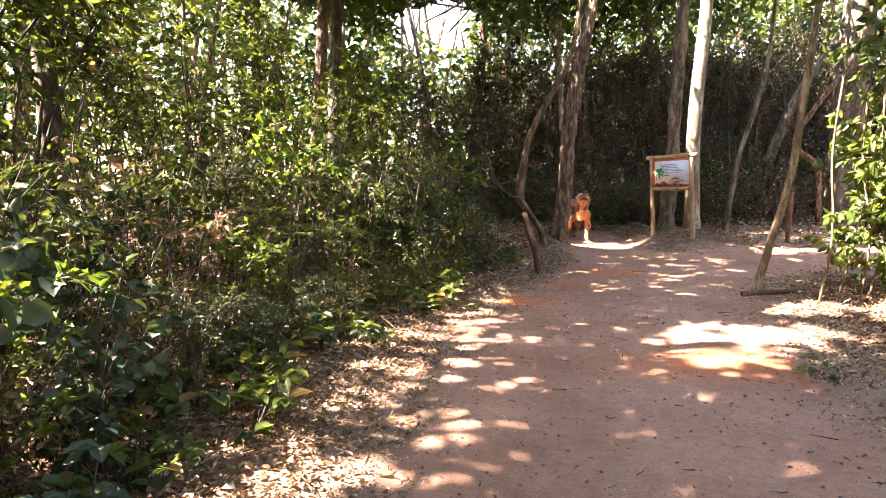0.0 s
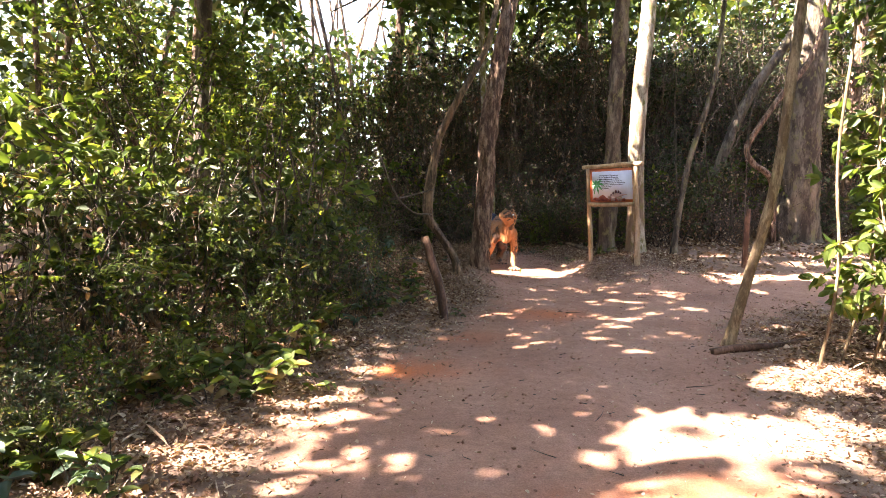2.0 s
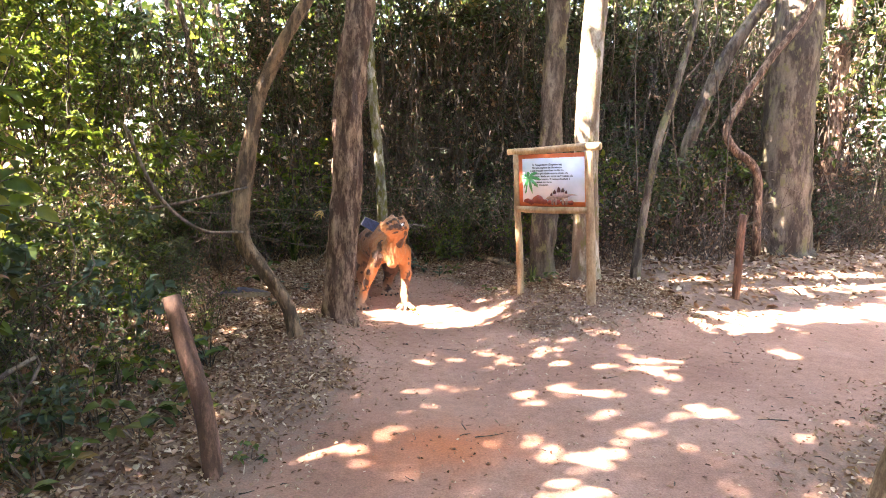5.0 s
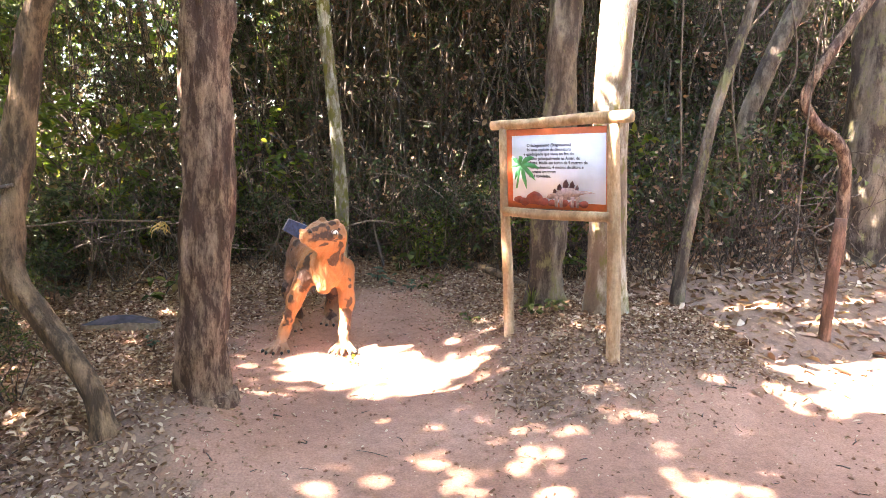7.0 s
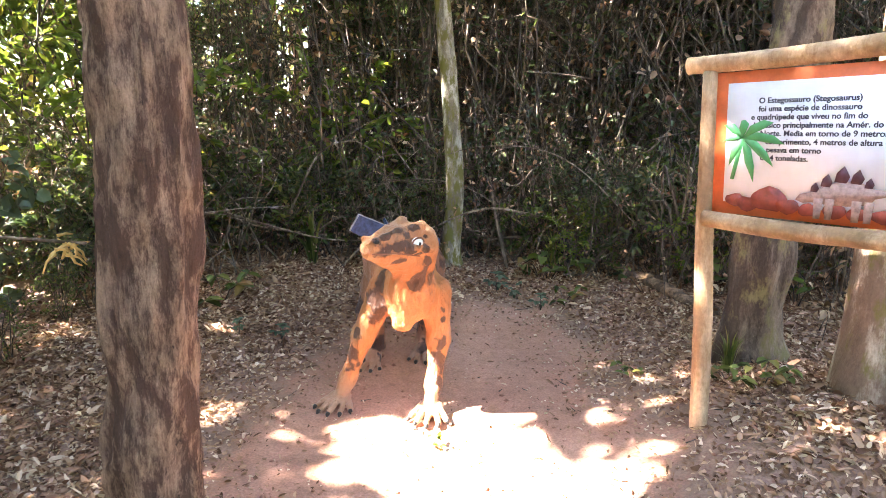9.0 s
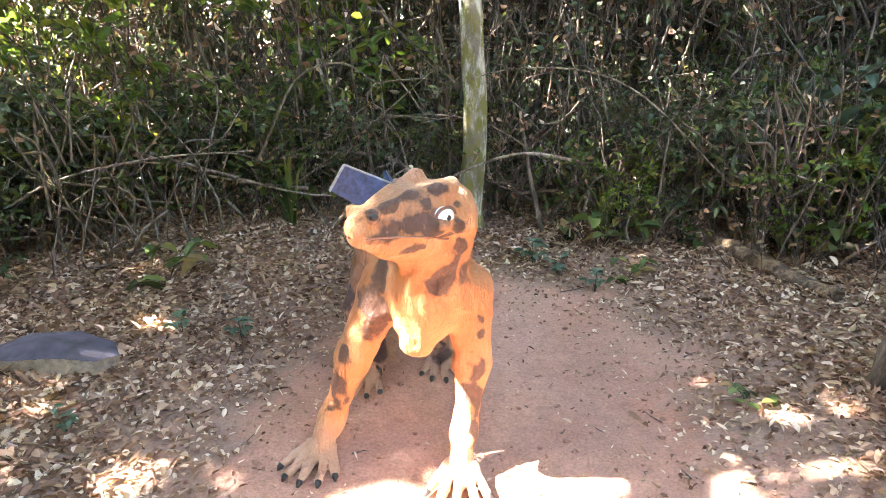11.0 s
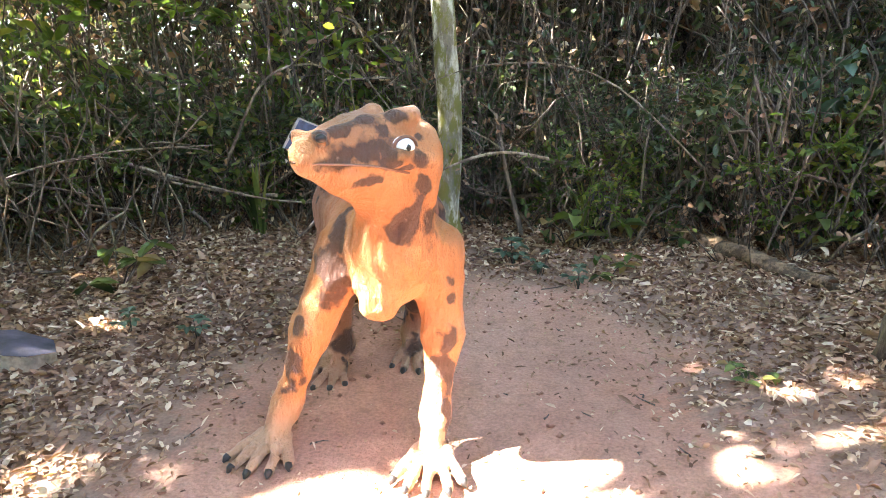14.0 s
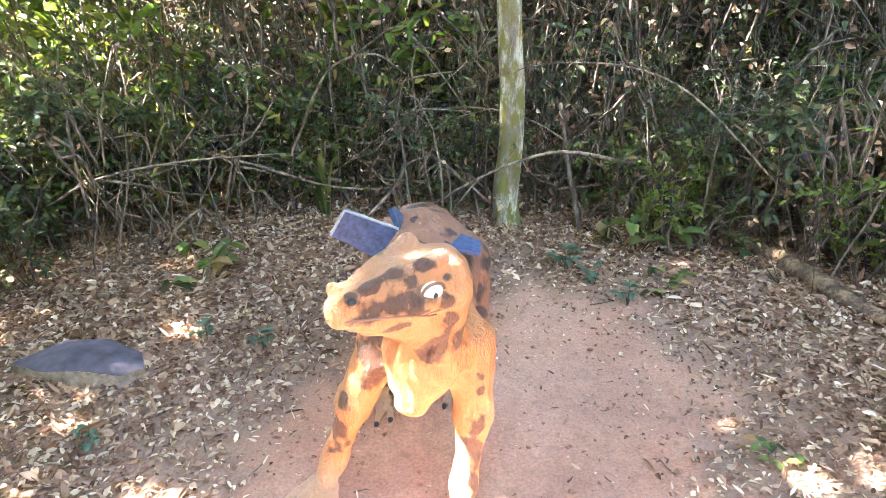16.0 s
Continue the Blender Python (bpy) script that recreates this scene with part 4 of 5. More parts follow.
def surface(lo, hi, step, field):
    """The skin of a field of distances, as quads (surface nets)."""
    ax = [np.arange(l, h, step, dtype=np.float32) for l, h in zip(lo, hi)]
    P = np.stack(np.meshgrid(*ax, indexing="ij"), -1)
    D = field(P)
    s = D < 0
    cnt = np.zeros(tuple(k - 1 for k in D.shape), dtype=np.float32)
    acc = np.zeros(cnt.shape + (3,), dtype=np.float32)
    for axis in range(3):
        for o1 in (0, 1):
            for o2 in (0, 1):
                others = [i for i in range(3) if i != axis]
                lo_i, hi_i = [None] * 3, [None] * 3
                for i in range(3):
                    n = D.shape[i]
                    if i == axis:
                        lo_i[i], hi_i[i] = slice(0, n - 1), slice(1, n)
                    else:
                        o = o1 if i == others[0] else o2
                        lo_i[i] = hi_i[i] = slice(o, n - 1 + o)
                d0, d1 = D[tuple(lo_i)], D[tuple(hi_i)]
                cross = (d0 < 0) != (d1 < 0)
                u = np.where(cross, d0 / np.where(cross, d0 - d1, 1), 0)
                acc += np.where(cross[..., None], P[tuple(lo_i)] + u[..., None] * (P[tuple(hi_i)] - P[tuple(lo_i)]), 0)
                cnt += cross
    has = cnt > 0
    idx = np.full(cnt.shape, -1, dtype=np.int64)
    idx[has] = np.arange(has.sum())
    v = acc[has] / cnt[has][:, None]
    faces = []
    for axis in range(3):
        b, c = (axis + 1) % 3, (axis + 2) % 3
        lo_i, hi_i = [slice(1, n - 1) for n in D.shape], [slice(1, n - 1) for n in D.shape]
        lo_i[axis], hi_i[axis] = slice(0, D.shape[axis] - 1), slice(1, D.shape[axis])
        d0, d1 = s[tuple(lo_i)], s[tuple(hi_i)]
        at = np.argwhere(d0 != d1)
        if not len(at):
            continue
        inside = d0[tuple(at.T)]
        for i in range(3):
            if i != axis:
                at[:, i] += 1
        eb, ec = np.eye(3, dtype=np.int64)[b], np.eye(3, dtype=np.int64)[c]
        q = np.stack([idx[tuple((at - eb - ec).T)], idx[tuple((at - ec).T)], idx[tuple(at.T)], idx[tuple((at - eb).T)]], 1)
        q[~inside] = q[~inside][:, ::-1]
        faces.append(q)
    return v, np.concatenate(faces)


PAWS = (((2.03, 11.69, 0.045), (-0.16, -1.0)), ((2.50, 11.635, 0.045), (0.0, -1.0)), ((2.08, 12.2, 0.045), (-0.2, -1.0)), ((2.37, 12.36, 0.045), (0.2, -1.0)))


def toes():
    for (x, y, z), (dx, dy) in PAWS:
        a0 = math.atan2(dy, dx)
        for k in range(5):
            a = a0 + 0.24 * (k - 2)
            off = 0.02 * (k - 2)
            bx, by = x - math.sin(a0) * off, y + math.cos(a0) * off
            ln = (0.11, 0.145, 0.155, 0.145, 0.11)[k]
            yield (bx, by, z - 0.006), (bx + math.cos(a) * ln, by + math.sin(a) * ln, 0.015)


def dino_field(P):
    d = capsule(P, (2.35, 11.86, 0.60), (2.26, 12.2, 0.63), 0.16, 0.205)
    k = 0.05
    for a, b, ra, rb in (
            ((2.26, 12.2, 0.63), (2.18, 12.55, 0.58), 0.205, 0.16), ((2.18, 12.55, 0.58), (2.1, 12.85, 0.46), 0.15, 0.07), ((2.1, 12.85, 0.46), (2.0, 13.1, 0.3), 0.07, 0.03),
            ((2.39, 11.68, 0.64), (2.38, 11.72, 0.56), 0.115, 0.115), ((2.39, 11.66, 0.60), (2.362, 11.625, 0.478), 0.092, 0.052),
            ((2.40, 11.69, 0.64), (2.425, 11.645, 0.80), 0.10, 0.08),
            ((2.43, 11.625, 0.865), (2.35, 11.52, 0.885), 0.106, 0.078), ((2.35, 11.52, 0.887), (2.258, 11.40, 0.892), 0.074, 0.032),
            ((2.42, 11.6, 0.805), (2.32, 11.47, 0.848), 0.082, 0.045), ((2.40, 11.63, 0.74), (2.35, 11.53, 0.822), 0.085, 0.055), ((2.31, 11.455, 0.852), (2.255, 11.392, 0.873), 0.04, 0.022),
            ((2.24, 11.80, 0.58), (2.135, 11.76, 0.34), 0.085, 0.056), ((2.135, 11.76, 0.34), (2.06, 11.73, 0.12), 0.05, 0.036), ((2.06, 11.73, 0.12), (2.03, 11.68, 0.045), 0.038, 0.034),
            ((2.50, 11.80, 0.58), (2.525, 11.77, 0.34), 0.085, 0.056), ((2.525, 11.77, 0.34), (2.505, 11.71, 0.12), 0.05, 0.036), ((2.505, 11.71, 0.12), (2.50, 11.63, 0.045), 0.038, 0.034),
            ((2.13, 12.4, 0.55), (2.07, 12.25, 0.3), 0.13, 0.085), ((2.07, 12.25, 0.3), (2.09, 12.28, 0.08), 0.075, 0.05), ((2.09, 12.28, 0.08), (2.08, 12.2, 0.045), 0.05, 0.045),
            ((2.36, 12.45, 0.55), (2.41, 12.36, 0.3), 0.13, 0.085), ((2.41, 12.36, 0.3), (2.37, 12.42, 0.08), 0.075, 0.05), ((2.37, 12.42, 0.08), (2.37, 12.36, 0.045), 0.05, 0.045)):
        d = blend(d, capsule(P, a, b, ra, rb), k)
    fwd, side = np.array((-0.62, -0.785, 0)), np.array((0.785, -0.62, 0))
    c = np.array((2.40, 11.58, 0.0))
    for sg in (-1, 1):
        for f0, f1, s0, s1, z0, z1, r0, r1 in ((0.10, -0.02, 0.042, 0.064, 0.948, 0.968, 0.015, 0.027), (0.22, 0.1, 0.022, 0.042, 0.926, 0.950, 0.011, 0.015), (0.06, -0.06, 0.092, 0.085, 0.875, 0.862, 0.022, 0.03)):
            a, b = c + fwd * f0 + side * s0 * sg, c + fwd * f1 + side * s1 * sg
            a[2], b[2] = z0, z1
            d = blend(d, capsule(P, a, b, r0, r1), 0.02)
        n = c + fwd * 0.225 + side * 0.036 * sg
        n[2] = 0.925
        d = blend(d, np.linalg.norm(P - n.astype(np.float32), axis=-1) - 0.02, 0.012)
        d = np.maximum(d, -(np.linalg.norm(P - (n + side * 0.02 * sg + fwd * 0.006).astype(np.float32), axis=-1) - 0.011))
    for a, b in toes():
        d = blend(d, capsule(P, a, b, 0.0185, 0.0145), 0.004)
    throat = smooth01(0.46, 0.52, P[..., 2]) * smooth01(0.80, 0.72, P[..., 2]) * smooth01(11.74, 11.66, P[..., 1])
    d += 0.0045 * throat * np.sin(P[..., 0] * 140 + 3 * np.sin(P[..., 2] * 22))
    d += 0.0035 * np.sin(P[..., 0] * 60 + 2 * np.sin(P[..., 2] * 31)) * np.sin(P[..., 2] * 44 + P[..., 1] * 35)
    return d


def ball(c, r, n=10):
    u, w = np.meshgrid(np.linspace(0, np.pi, n), np.linspace(0, 2 * np.pi, 2 * n, endpoint=False), indexing="ij")
    v = np.stack([np.sin(u) * np.cos(w), np.sin(u) * np.sin(w), np.cos(u)], -1) * r + np.array(c)
    i = np.arange(n * 2 * n).reshape(n, 2 * n)
    return v.reshape(-1, 3), [np.stack([i[:-1], i[1:], np.roll(i[1:], -1, 1), np.roll(i[:-1], -1, 1)], -1).reshape(-1, 4)]


def plate(base0, base1, tip0, tip1, thick):
    """A flat plate between four corners, with thickness and a pale rim."""
    c = np.array([base0, base1, tip1, tip0], dtype=float)
    n = unit(np.cross(c[1] - c[0], c[3] - c[0])) * thick / 2
    v = np.vstack([c + n, c - n])
    return v, [np.array([(0, 1, 2, 3), (7, 6, 5, 4), (0, 4, 5, 1), (1, 5, 6, 2), (2, 6, 7, 3), (3, 7, 4, 0)])]


PLATE_DARK = plain_mat("slate_blue_paint", (0.04, 0.06, 0.125), 0.5, 0.5, 60)
PLATE_RIM = plain_mat("chipped_grey_rim", (0.27, 0.27, 0.27), 0.8, 0.3, 60)
EYE_WHITE = plain_mat("eye_white", (0.78, 0.76, 0.70), 0.25, 0.05)
LIP = plain_mat("brown_lip_line", (0.16, 0.065, 0.035), 0.5, 0.2)
BLACK = plain_mat("black_paint", (0.018, 0.015, 0.014), 0.45, 0.2)


HEAD_BLOTCHES = ((2.315, 11.421, 0.95, 0.019), (2.366, 11.451, 0.955, 0.025), (2.441, 11.51, 0.969, 0.024), (2.33, 11.405, 0.896, 0.028), (2.381, 11.436, 0.888, 0.02), (2.429, 11.463, 0.891, 0.025), (2.377, 11.438, 0.838, 0.019), (2.444, 11.496, 0.837, 0.019), (2.497, 11.523, 0.864, 0.024), (2.479, 11.554, 0.921, 0.016), (2.4, 11.457, 0.925, 0.018), (2.499, 11.552, 0.8, 0.019), (2.324, 11.557, 0.976, 0.019), (2.295, 11.373, 0.934, 0.016), (2.457, 11.556, 0.722, 0.04), (2.439, 11.56, 0.685, 0.02))
BODY_BLOTCHES = ((2.215, 11.714, 0.536, 0.055), (2.242, 11.742, 0.664, 0.036), (2.265, 11.768, 0.701, 0.023), (2.088, 11.71, 0.26, 0.034), (2.128, 11.702, 0.38, 0.025), (2.07, 11.707, 0.203, 0.023), (2.53, 11.702, 0.244, 0.04), (2.55, 11.709, 0.335, 0.029), (2.55, 11.73, 0.482, 0.023), (2.538, 11.676, 0.133, 0.027), (2.535, 11.653, 0.093, 0.022), (2.503, 11.626, 0.696, 0.035), (2.234, 11.715, 0.615, 0.023))


LENGTHWISE = np.array((-0.62, -0.785, 0.0))


def dinosaur():
    org = np.array((2.25, 11.9, 0.0))
    g, slots = Geo(), []

    def add(v, f, slot):
        f = f if isinstance(f, list) else [f]
        g.add(np.asarray(v) - org, f)
        slots.extend([slot] * sum(len(a) for a in f))

    v, f = surface((1.80, 11.22, -0.03), (2.75, 13.18, 1.06), 0.0105, dino_field)
    add(v, [f], 0)
    fwd, side = np.array((-0.62, -0.785, 0)), np.array((0.785, -0.62, 0))
    for sg in (-1, 1):
        e = np.array((2.40, 11.58, 0.897)) + fwd * 0.025 + side * sg * 0.075
        ev, ef = ball((0, 0, 0), 0.035)
        add(ev * (1, 1, 0.72) + e, ef, 1)
        add(*ball(e + side * sg * 0.0275 + fwd * 0.004, 0.0095, 7), 2)
        nose = np.array((2.40, 11.58, 0.926)) + fwd * 0.228 + side * sg * 0.047
        nv, nf = ball((0, 0, 0), 0.0125, 8)
        add(nv * (1, 1, 0.8) + nose, nf, 2)
        rim = np.array([e + side * sg * 0.017 + fwd * math.cos(a) * 0.036 + np.array((0, 0, 1)) * math.sin(a) * 0.0245 for a in np.linspace(0, 2 * np.pi, 17)])
        add(*tube(rim, (0.0045,), 5), 5)
        c0 = np.array((2.40, 11.58, 0.0))
        lip = np.array([c0 + fwd * f_ + side * sg * s_ + np.array((0, 0, z_)) for f_, s_, z_ in ((0.272, 0.004, 0.876), (0.255, 0.027, 0.874), (0.22, 0.043, 0.871), (0.16, 0.066, 0.866), (0.10, 0.086, 0.858), (0.05, 0.098, 0.845), (0.02, 0.098, 0.838))])
        add(*tube(spline(lip, 22), (0.003,), 5), 5)
    for a, b in toes():
        a, b = np.array(a), np.array(b)
        w = unit(b - a)
        add(*tube(np.array([b + w * 0.004 + (0, 0, 0.004), b + w * 0.014 + (0, 0, 0.001), b + w * 0.024 - (0, 0, 0.005)]), (0.0115, 0.0105, 0.003), 8), 2)
    # what is left of the back plates: one whole, one a stump
    add(*plate((2.25, 11.95, 0.875), (2.18, 11.93, 0.78), (2.095, 11.9, 0.945), (2.047, 11.89, 0.865), 0.014), 3)
    add(*plate((2.096, 11.9, 0.947), (2.047, 11.89, 0.862), (2.091, 11.898, 0.950), (2.042, 11.888, 0.865), 0.016), 4)
    add(*plate((2.25, 11.95, 0.878), (2.25, 11.95, 0.874), (2.094, 11.9, 0.950), (2.094, 11.9, 0.945), 0.016), 4)
    add(*plate((2.40, 12.0, 0.80), (2.42, 12.12, 0.80), (2.50, 12.02, 0.775), (2.49, 12.1, 0.785), 0.014), 3)
    add(*plate((2.22, 12.05, 0.83), (2.2, 12.18, 0.83), (2.19, 12.06, 0.90), (2.18, 12.14, 0.88), 0.014), 3)
    v, f = g.arrays()
    me = mesh_np("dinosaur_statue", v, f)
    for m in (SKIN, EYE_WHITE, BLACK, PLATE_DARK, PLATE_RIM, LIP):
        me.materials.append(m)
    dark = np.full(len(v), -1.0)
    bent = v + org + 0.022 * np.stack([wobble(v[:, 1] * 9, v[:, 2] * 9, 2.2, k) + 0.5 * wobble(v[:, 0] * 23, v[:, 2] * 23, 2.1, k + 3) for k in (0, 2, 5)], 1)
    for x, y, z, r in HEAD_BLOTCHES + BODY_BLOTCHES:
        off = bent - (x, y, z)
        if z > 0.76:
            off = off - np.outer(off @ LENGTHWISE, LENGTHWISE) * 0.4
        else:
            off = off * (1, 1, 0.65)
        dark = np.maximum(dark, 1 - np.linalg.norm(off, axis=1) / (r * 1.5))
    me.attributes.new("blotch", "FLOAT", "POINT").data.foreach_set("value", dark.astype(np.float32))
    me.polygons.foreach_set("material_index", np.array(slots, dtype=np.int32))
    me.polygons.foreach_set("use_smooth", np.array([k < 3 for k in slots]))
    ob = new("dinosaur_statue", me)
    ob.location = org
    tagged(ob, "orange painted dinosaur statue with dark blotches on clay", "statue")


dinosaur()


# ---- the notice board ----
def box(x0, x1, y0, y1, z0, z1, bevel=0.0):
    v = np.array([(x, y, z) for x in (x0, x1) for y in (y0, y1) for z in (z0, z1)], dtype=float)
    return v, [np.array([(0, 1, 3, 2), (4, 6, 7, 5), (0, 4, 5, 1), (2, 3, 7, 6), (0, 2, 6, 4), (1, 5, 7, 3)])]


def flat(pts, y, thick=0.002):
    """A thin cut-out in the board's plane from an outline of (x, z)."""
    n = len(pts)
    a = np.array([(x, y, z) for x, z in pts])
    v = np.vstack([a, a + (0, thick, 0), a.mean(0)[None]])
    i = np.arange(n)
    j = np.roll(i, -1)
    return v, [np.stack([i, j, np.full(n, 2 * n)], 1), np.stack([i, i + n, j + n, j], 1)]


def text_geo(words, size, x, z, y):
    cu = bpy.data.curves.new("lettering", "FONT")
    cu.body, cu.size, cu.extrude = words, size, 0.0006
    cu.offset = 0.0006
    ob = new("lettering", cu)
    me = bpy.data.meshes.new_from_object(ob.evaluated_get(bpy.context.evaluated_depsgraph_get()))
    bpy.data.objects.remove(ob)
    bpy.data.curves.remove(cu)
    v = np.array([w.co[:] for w in me.vertices])
    g = Geo()
    tri = [np.array([p.vertices[:]]) for p in me.polygons]
    g.add(np.stack([v[:, 0] + x, y - v[:, 2], v[:, 1] + z], 1), tri)
    bpy.data.meshes.remove(me)
    return g


ORANGE = plain_mat("orange_board_paint", (0.62, 0.14, 0.045), 0.5, 0.12)
BOARD_FACE = plain_mat("pale_bluish_board_face", (0.70, 0.74, 0.86), 0.35, 0.1, 6)
INK = plain_mat("dark_ink", (0.03, 0.03, 0.06), 0.5, 0.1)
PALM = plain_mat("green_ink", (0.06, 0.30, 0.11), 0.5, 0.15)
ROCK_RED = plain_mat("red_brown_ink", (0.25, 0.045, 0.03), 0.5, 0.35, 30)
BEAST = plain_mat("grey_brown_ink", (0.33, 0.22, 0.20), 0.5, 0.4, 60)
BEAST_DARK = plain_mat("dark_plum_ink", (0.07, 0.02, 0.035), 0.5, 0.3)


def notice_board():
    X = Vector((0.676, -0.737, 0)).normalized()
    Zv = Vector((-0.062, 0.0, 1)).normalized()
    Y = Zv.cross(X).normalized()
    X = Y.cross(Zv)
    m = Matrix((X, Y, Zv)).transposed().to_4x4()
    m.translation = (3.675, 11.30, 0.255)
    b = thing("notice_board", (0, 0, 0), "log-framed notice board about a plated dinosaur, planted in the bank", "sign")
    W = 0.79

    def log(name, pts, radii, label=""):
        part(name, Geo().add(*tube(spline(pts, 14), radii, 14, 0.12)), WOOD_LOG, b, label, True, 0)

    log("post", [(0, 0, -0.25), (0.008, 0, 0.3), (-0.004, 0, 0.8), (0, 0, 1.385)], (0.036, 0.037, 0.034, 0.033), "peeled pale log post")
    log("post", [(W, 0, -0.25), (W + 0.006, 0, 0.35), (W, 0.004, 0.9), (W - 0.005, 0, 1.385)], (0.045, 0.043, 0.040, 0.038), "peeled pale log post")
    log("top_rail", [(-0.09, -0.005, 1.41), (0.25, 0, 1.412), (0.6, 0, 1.425), (0.905, -0.005, 1.425)], (0.033, 0.034, 0.037, 0.038))
    log("lower_rail", [(0.01, -0.03, 0.835), (0.3, -0.032, 0.825), (0.55, -0.032, 0.828), (W - 0.01, -0.03, 0.832)], (0.031, 0.033, 0.031, 0.032))
    panel = part("panel", Geo().add(*box(0.03, W - 0.035, -0.012, 0.012, 0.86, 1.375)), ORANGE, b, "orange-framed painted panel", offset=0)
    part("sheet", Geo().add(*box(0.075, W - 0.042, -0.016, -0.0125, 0.905, 1.335)), BOARD_FACE, panel, "pale bluish printed sheet", offset=0)
    y = -0.0165
    lines = ("O Estegossauro (Stegosaurus)", "foi uma espécie de dinossauro", "e quadrúpede que viveu no fim do", "Jurássico principalmente na Amér. do", "Norte. Media em torno de 9 metros de", "comprimento, 4 metros de altura e", "pesava em torno", "de 4 toneladas.")
    for i, words in enumerate(lines):
        part("text_line", text_geo(words, 0.0265, (0.19, 0.19, 0.165, 0.175, 0.2, 0.22, 0.225, 0.205)[i], 1.262 - i * 0.0282, y), INK, panel, offset=0)
    palm = Geo()
    palm.add(*flat([(0.098, 0.99), (0.112, 0.99), (0.128, 1.06), (0.142, 1.13), (0.132, 1.135), (0.115, 1.07)], y - 0.001))
    for a, ln in ((-0.5, 0.13), (0.1, 0.15), (0.7, 0.14), (1.5, 0.1), (2.3, 0.11), (2.9, 0.08), (-1.2, 0.13), (-2.2, 0.08)):
        d, nn = np.array((math.cos(a), math.sin(a))), np.array((-math.sin(a), math.cos(a)))
        c = np.array((0.138, 1.14))
        curve = [c, c + d * ln * 0.35 + nn * 0.017, c + d * ln * 0.75 + nn * 0.012 - (0, 0.012), c + d * ln - (0, 0.035), c + d * ln * 0.6 - nn * 0.016 - (0, 0.008), c + d * ln * 0.25 - nn * 0.01]
        palm.add(*flat([tuple(q) for q in curve], y - 0.0015))
    part("palm_picture", palm, PALM, panel, "printed green palm", offset=0)
    for cx, cz, r in ((0.12, 0.915, 0.032), (0.17, 0.905, 0.036), (0.245, 0.925, 0.058), (0.31, 0.908, 0.035), (0.38, 0.9, 0.03), (0.46, 0.905, 0.032), (0.53, 0.9, 0.03), (0.6, 0.9, 0.03)):
        part("rock_picture", Geo().add(*flat([(cx + r * math.cos(a) * 1.15, max(0.872, cz + r * math.sin(a) * (0.75 + 0.12 * math.sin(3 * a + cx * 40)))) for a in np.linspace(0, 2 * np.pi, 12, endpoint=False)], y - 0.002 - 0.0001 * cx)), ROCK_RED, panel, "printed red rock", offset=0)
    beast = Geo()
    beast.add(*flat([(0.335, 0.935), (0.35, 0.955), (0.39, 0.965), (0.43, 0.99), (0.48, 1.008), (0.53, 1.005), (0.575, 0.985), (0.62, 0.985), (0.68, 0.972), (0.62, 0.968), (0.575, 0.955), (0.56, 0.935), (0.5, 0.925), (0.43, 0.925), (0.39, 0.93), (0.36, 0.925)], y - 0.003))
    for lx in (0.395, 0.43, 0.51, 0.545):
        beast.add(*flat([(lx, 0.945), (lx + 0.03, 0.945), (lx + 0.022, 0.875), (lx + 0.002, 0.875)], y - 0.0035))
    part("beast_picture", beast, BEAST, panel, "printed grey-brown plated dinosaur", offset=0)
    fins = Geo()
    for i, (cx, cz, r) in enumerate(((0.395, 0.975, 0.018), (0.43, 0.998, 0.024), (0.475, 1.018, 0.03), (0.52, 1.014, 0.026), (0.555, 0.998, 0.018))):
        fins.add(*flat([(cx - r * 0.7, cz - r * 0.5), (cx - r * 0.5, cz + r * 0.5), (cx + r * 0.2, cz + r * 1.25), (cx + r * 0.8, cz + r * 0.1), (cx + r * 0.5, cz - r * 0.6)], y - 0.004))
    part("fin_picture", fins, BEAST_DARK, panel, "printed dark fins", offset=0)
    b.matrix_basis = m


notice_board()


# ---- stakes, timber and other things on the ground ----
def stake(pts, w, label):
    p = spline(pts, 12)
    t = thing("stake", (pts[0][0], pts[0][1], at_land(pts[0][0], pts[0][1])), label, "post")
    part("shaft", Geo().add(*tube(p, (w * 1.05, w, w * 0.95), 5, 0.1)), WOOD_POST, t)


stake([(6.25, 11.42, -0.1), (6.25, 11.42, 0.5), (6.26, 11.42, 1.02)], 0.045, "weathered brown wooden stake in the litter")
stake([(1.205, 8.13, -0.15), (1.15, 8.2, 0.3), (1.06, 8.27, 0.6), (0.985, 8.33, 0.86)], 0.05, "leaning reddish-brown wooden stake at the trail's edge")


def timber(name, a, b, r, label, material, sides=6):
    a, b = np.array(a), np.array(b)
    t = thing(name, (a[0], a[1], at_land(a[0], a[1])), label, "log")
    part("timber", Geo().add(*tube(np.linspace(a, b, 24) + np.outer(np.sin(np.linspace(0, 7, 24)), (0, 0, 0.012)), (r * 1.1, r, r * 0.8), sides, 0.45)), material, t)


timber("fallen_beam", (3.43, 6.72, 0.025), (4.5, 7.02, 0.045), 0.034, "dark old beam lying beside the thin tree", WOOD_POST, 5)
timber("fallen_log", (3.5, 14.0, 0.2), (4.08, 13.52, 0.19), 0.05, "split brown log lying in the litter", BARK_KNOTTY, 9)
timber("fallen_log", (3.95, 13.55, 0.17), (4.3, 13.02, 0.12), 0.05, "rotting brown log at the clearing's edge", BARK_KNOTTY, 9)


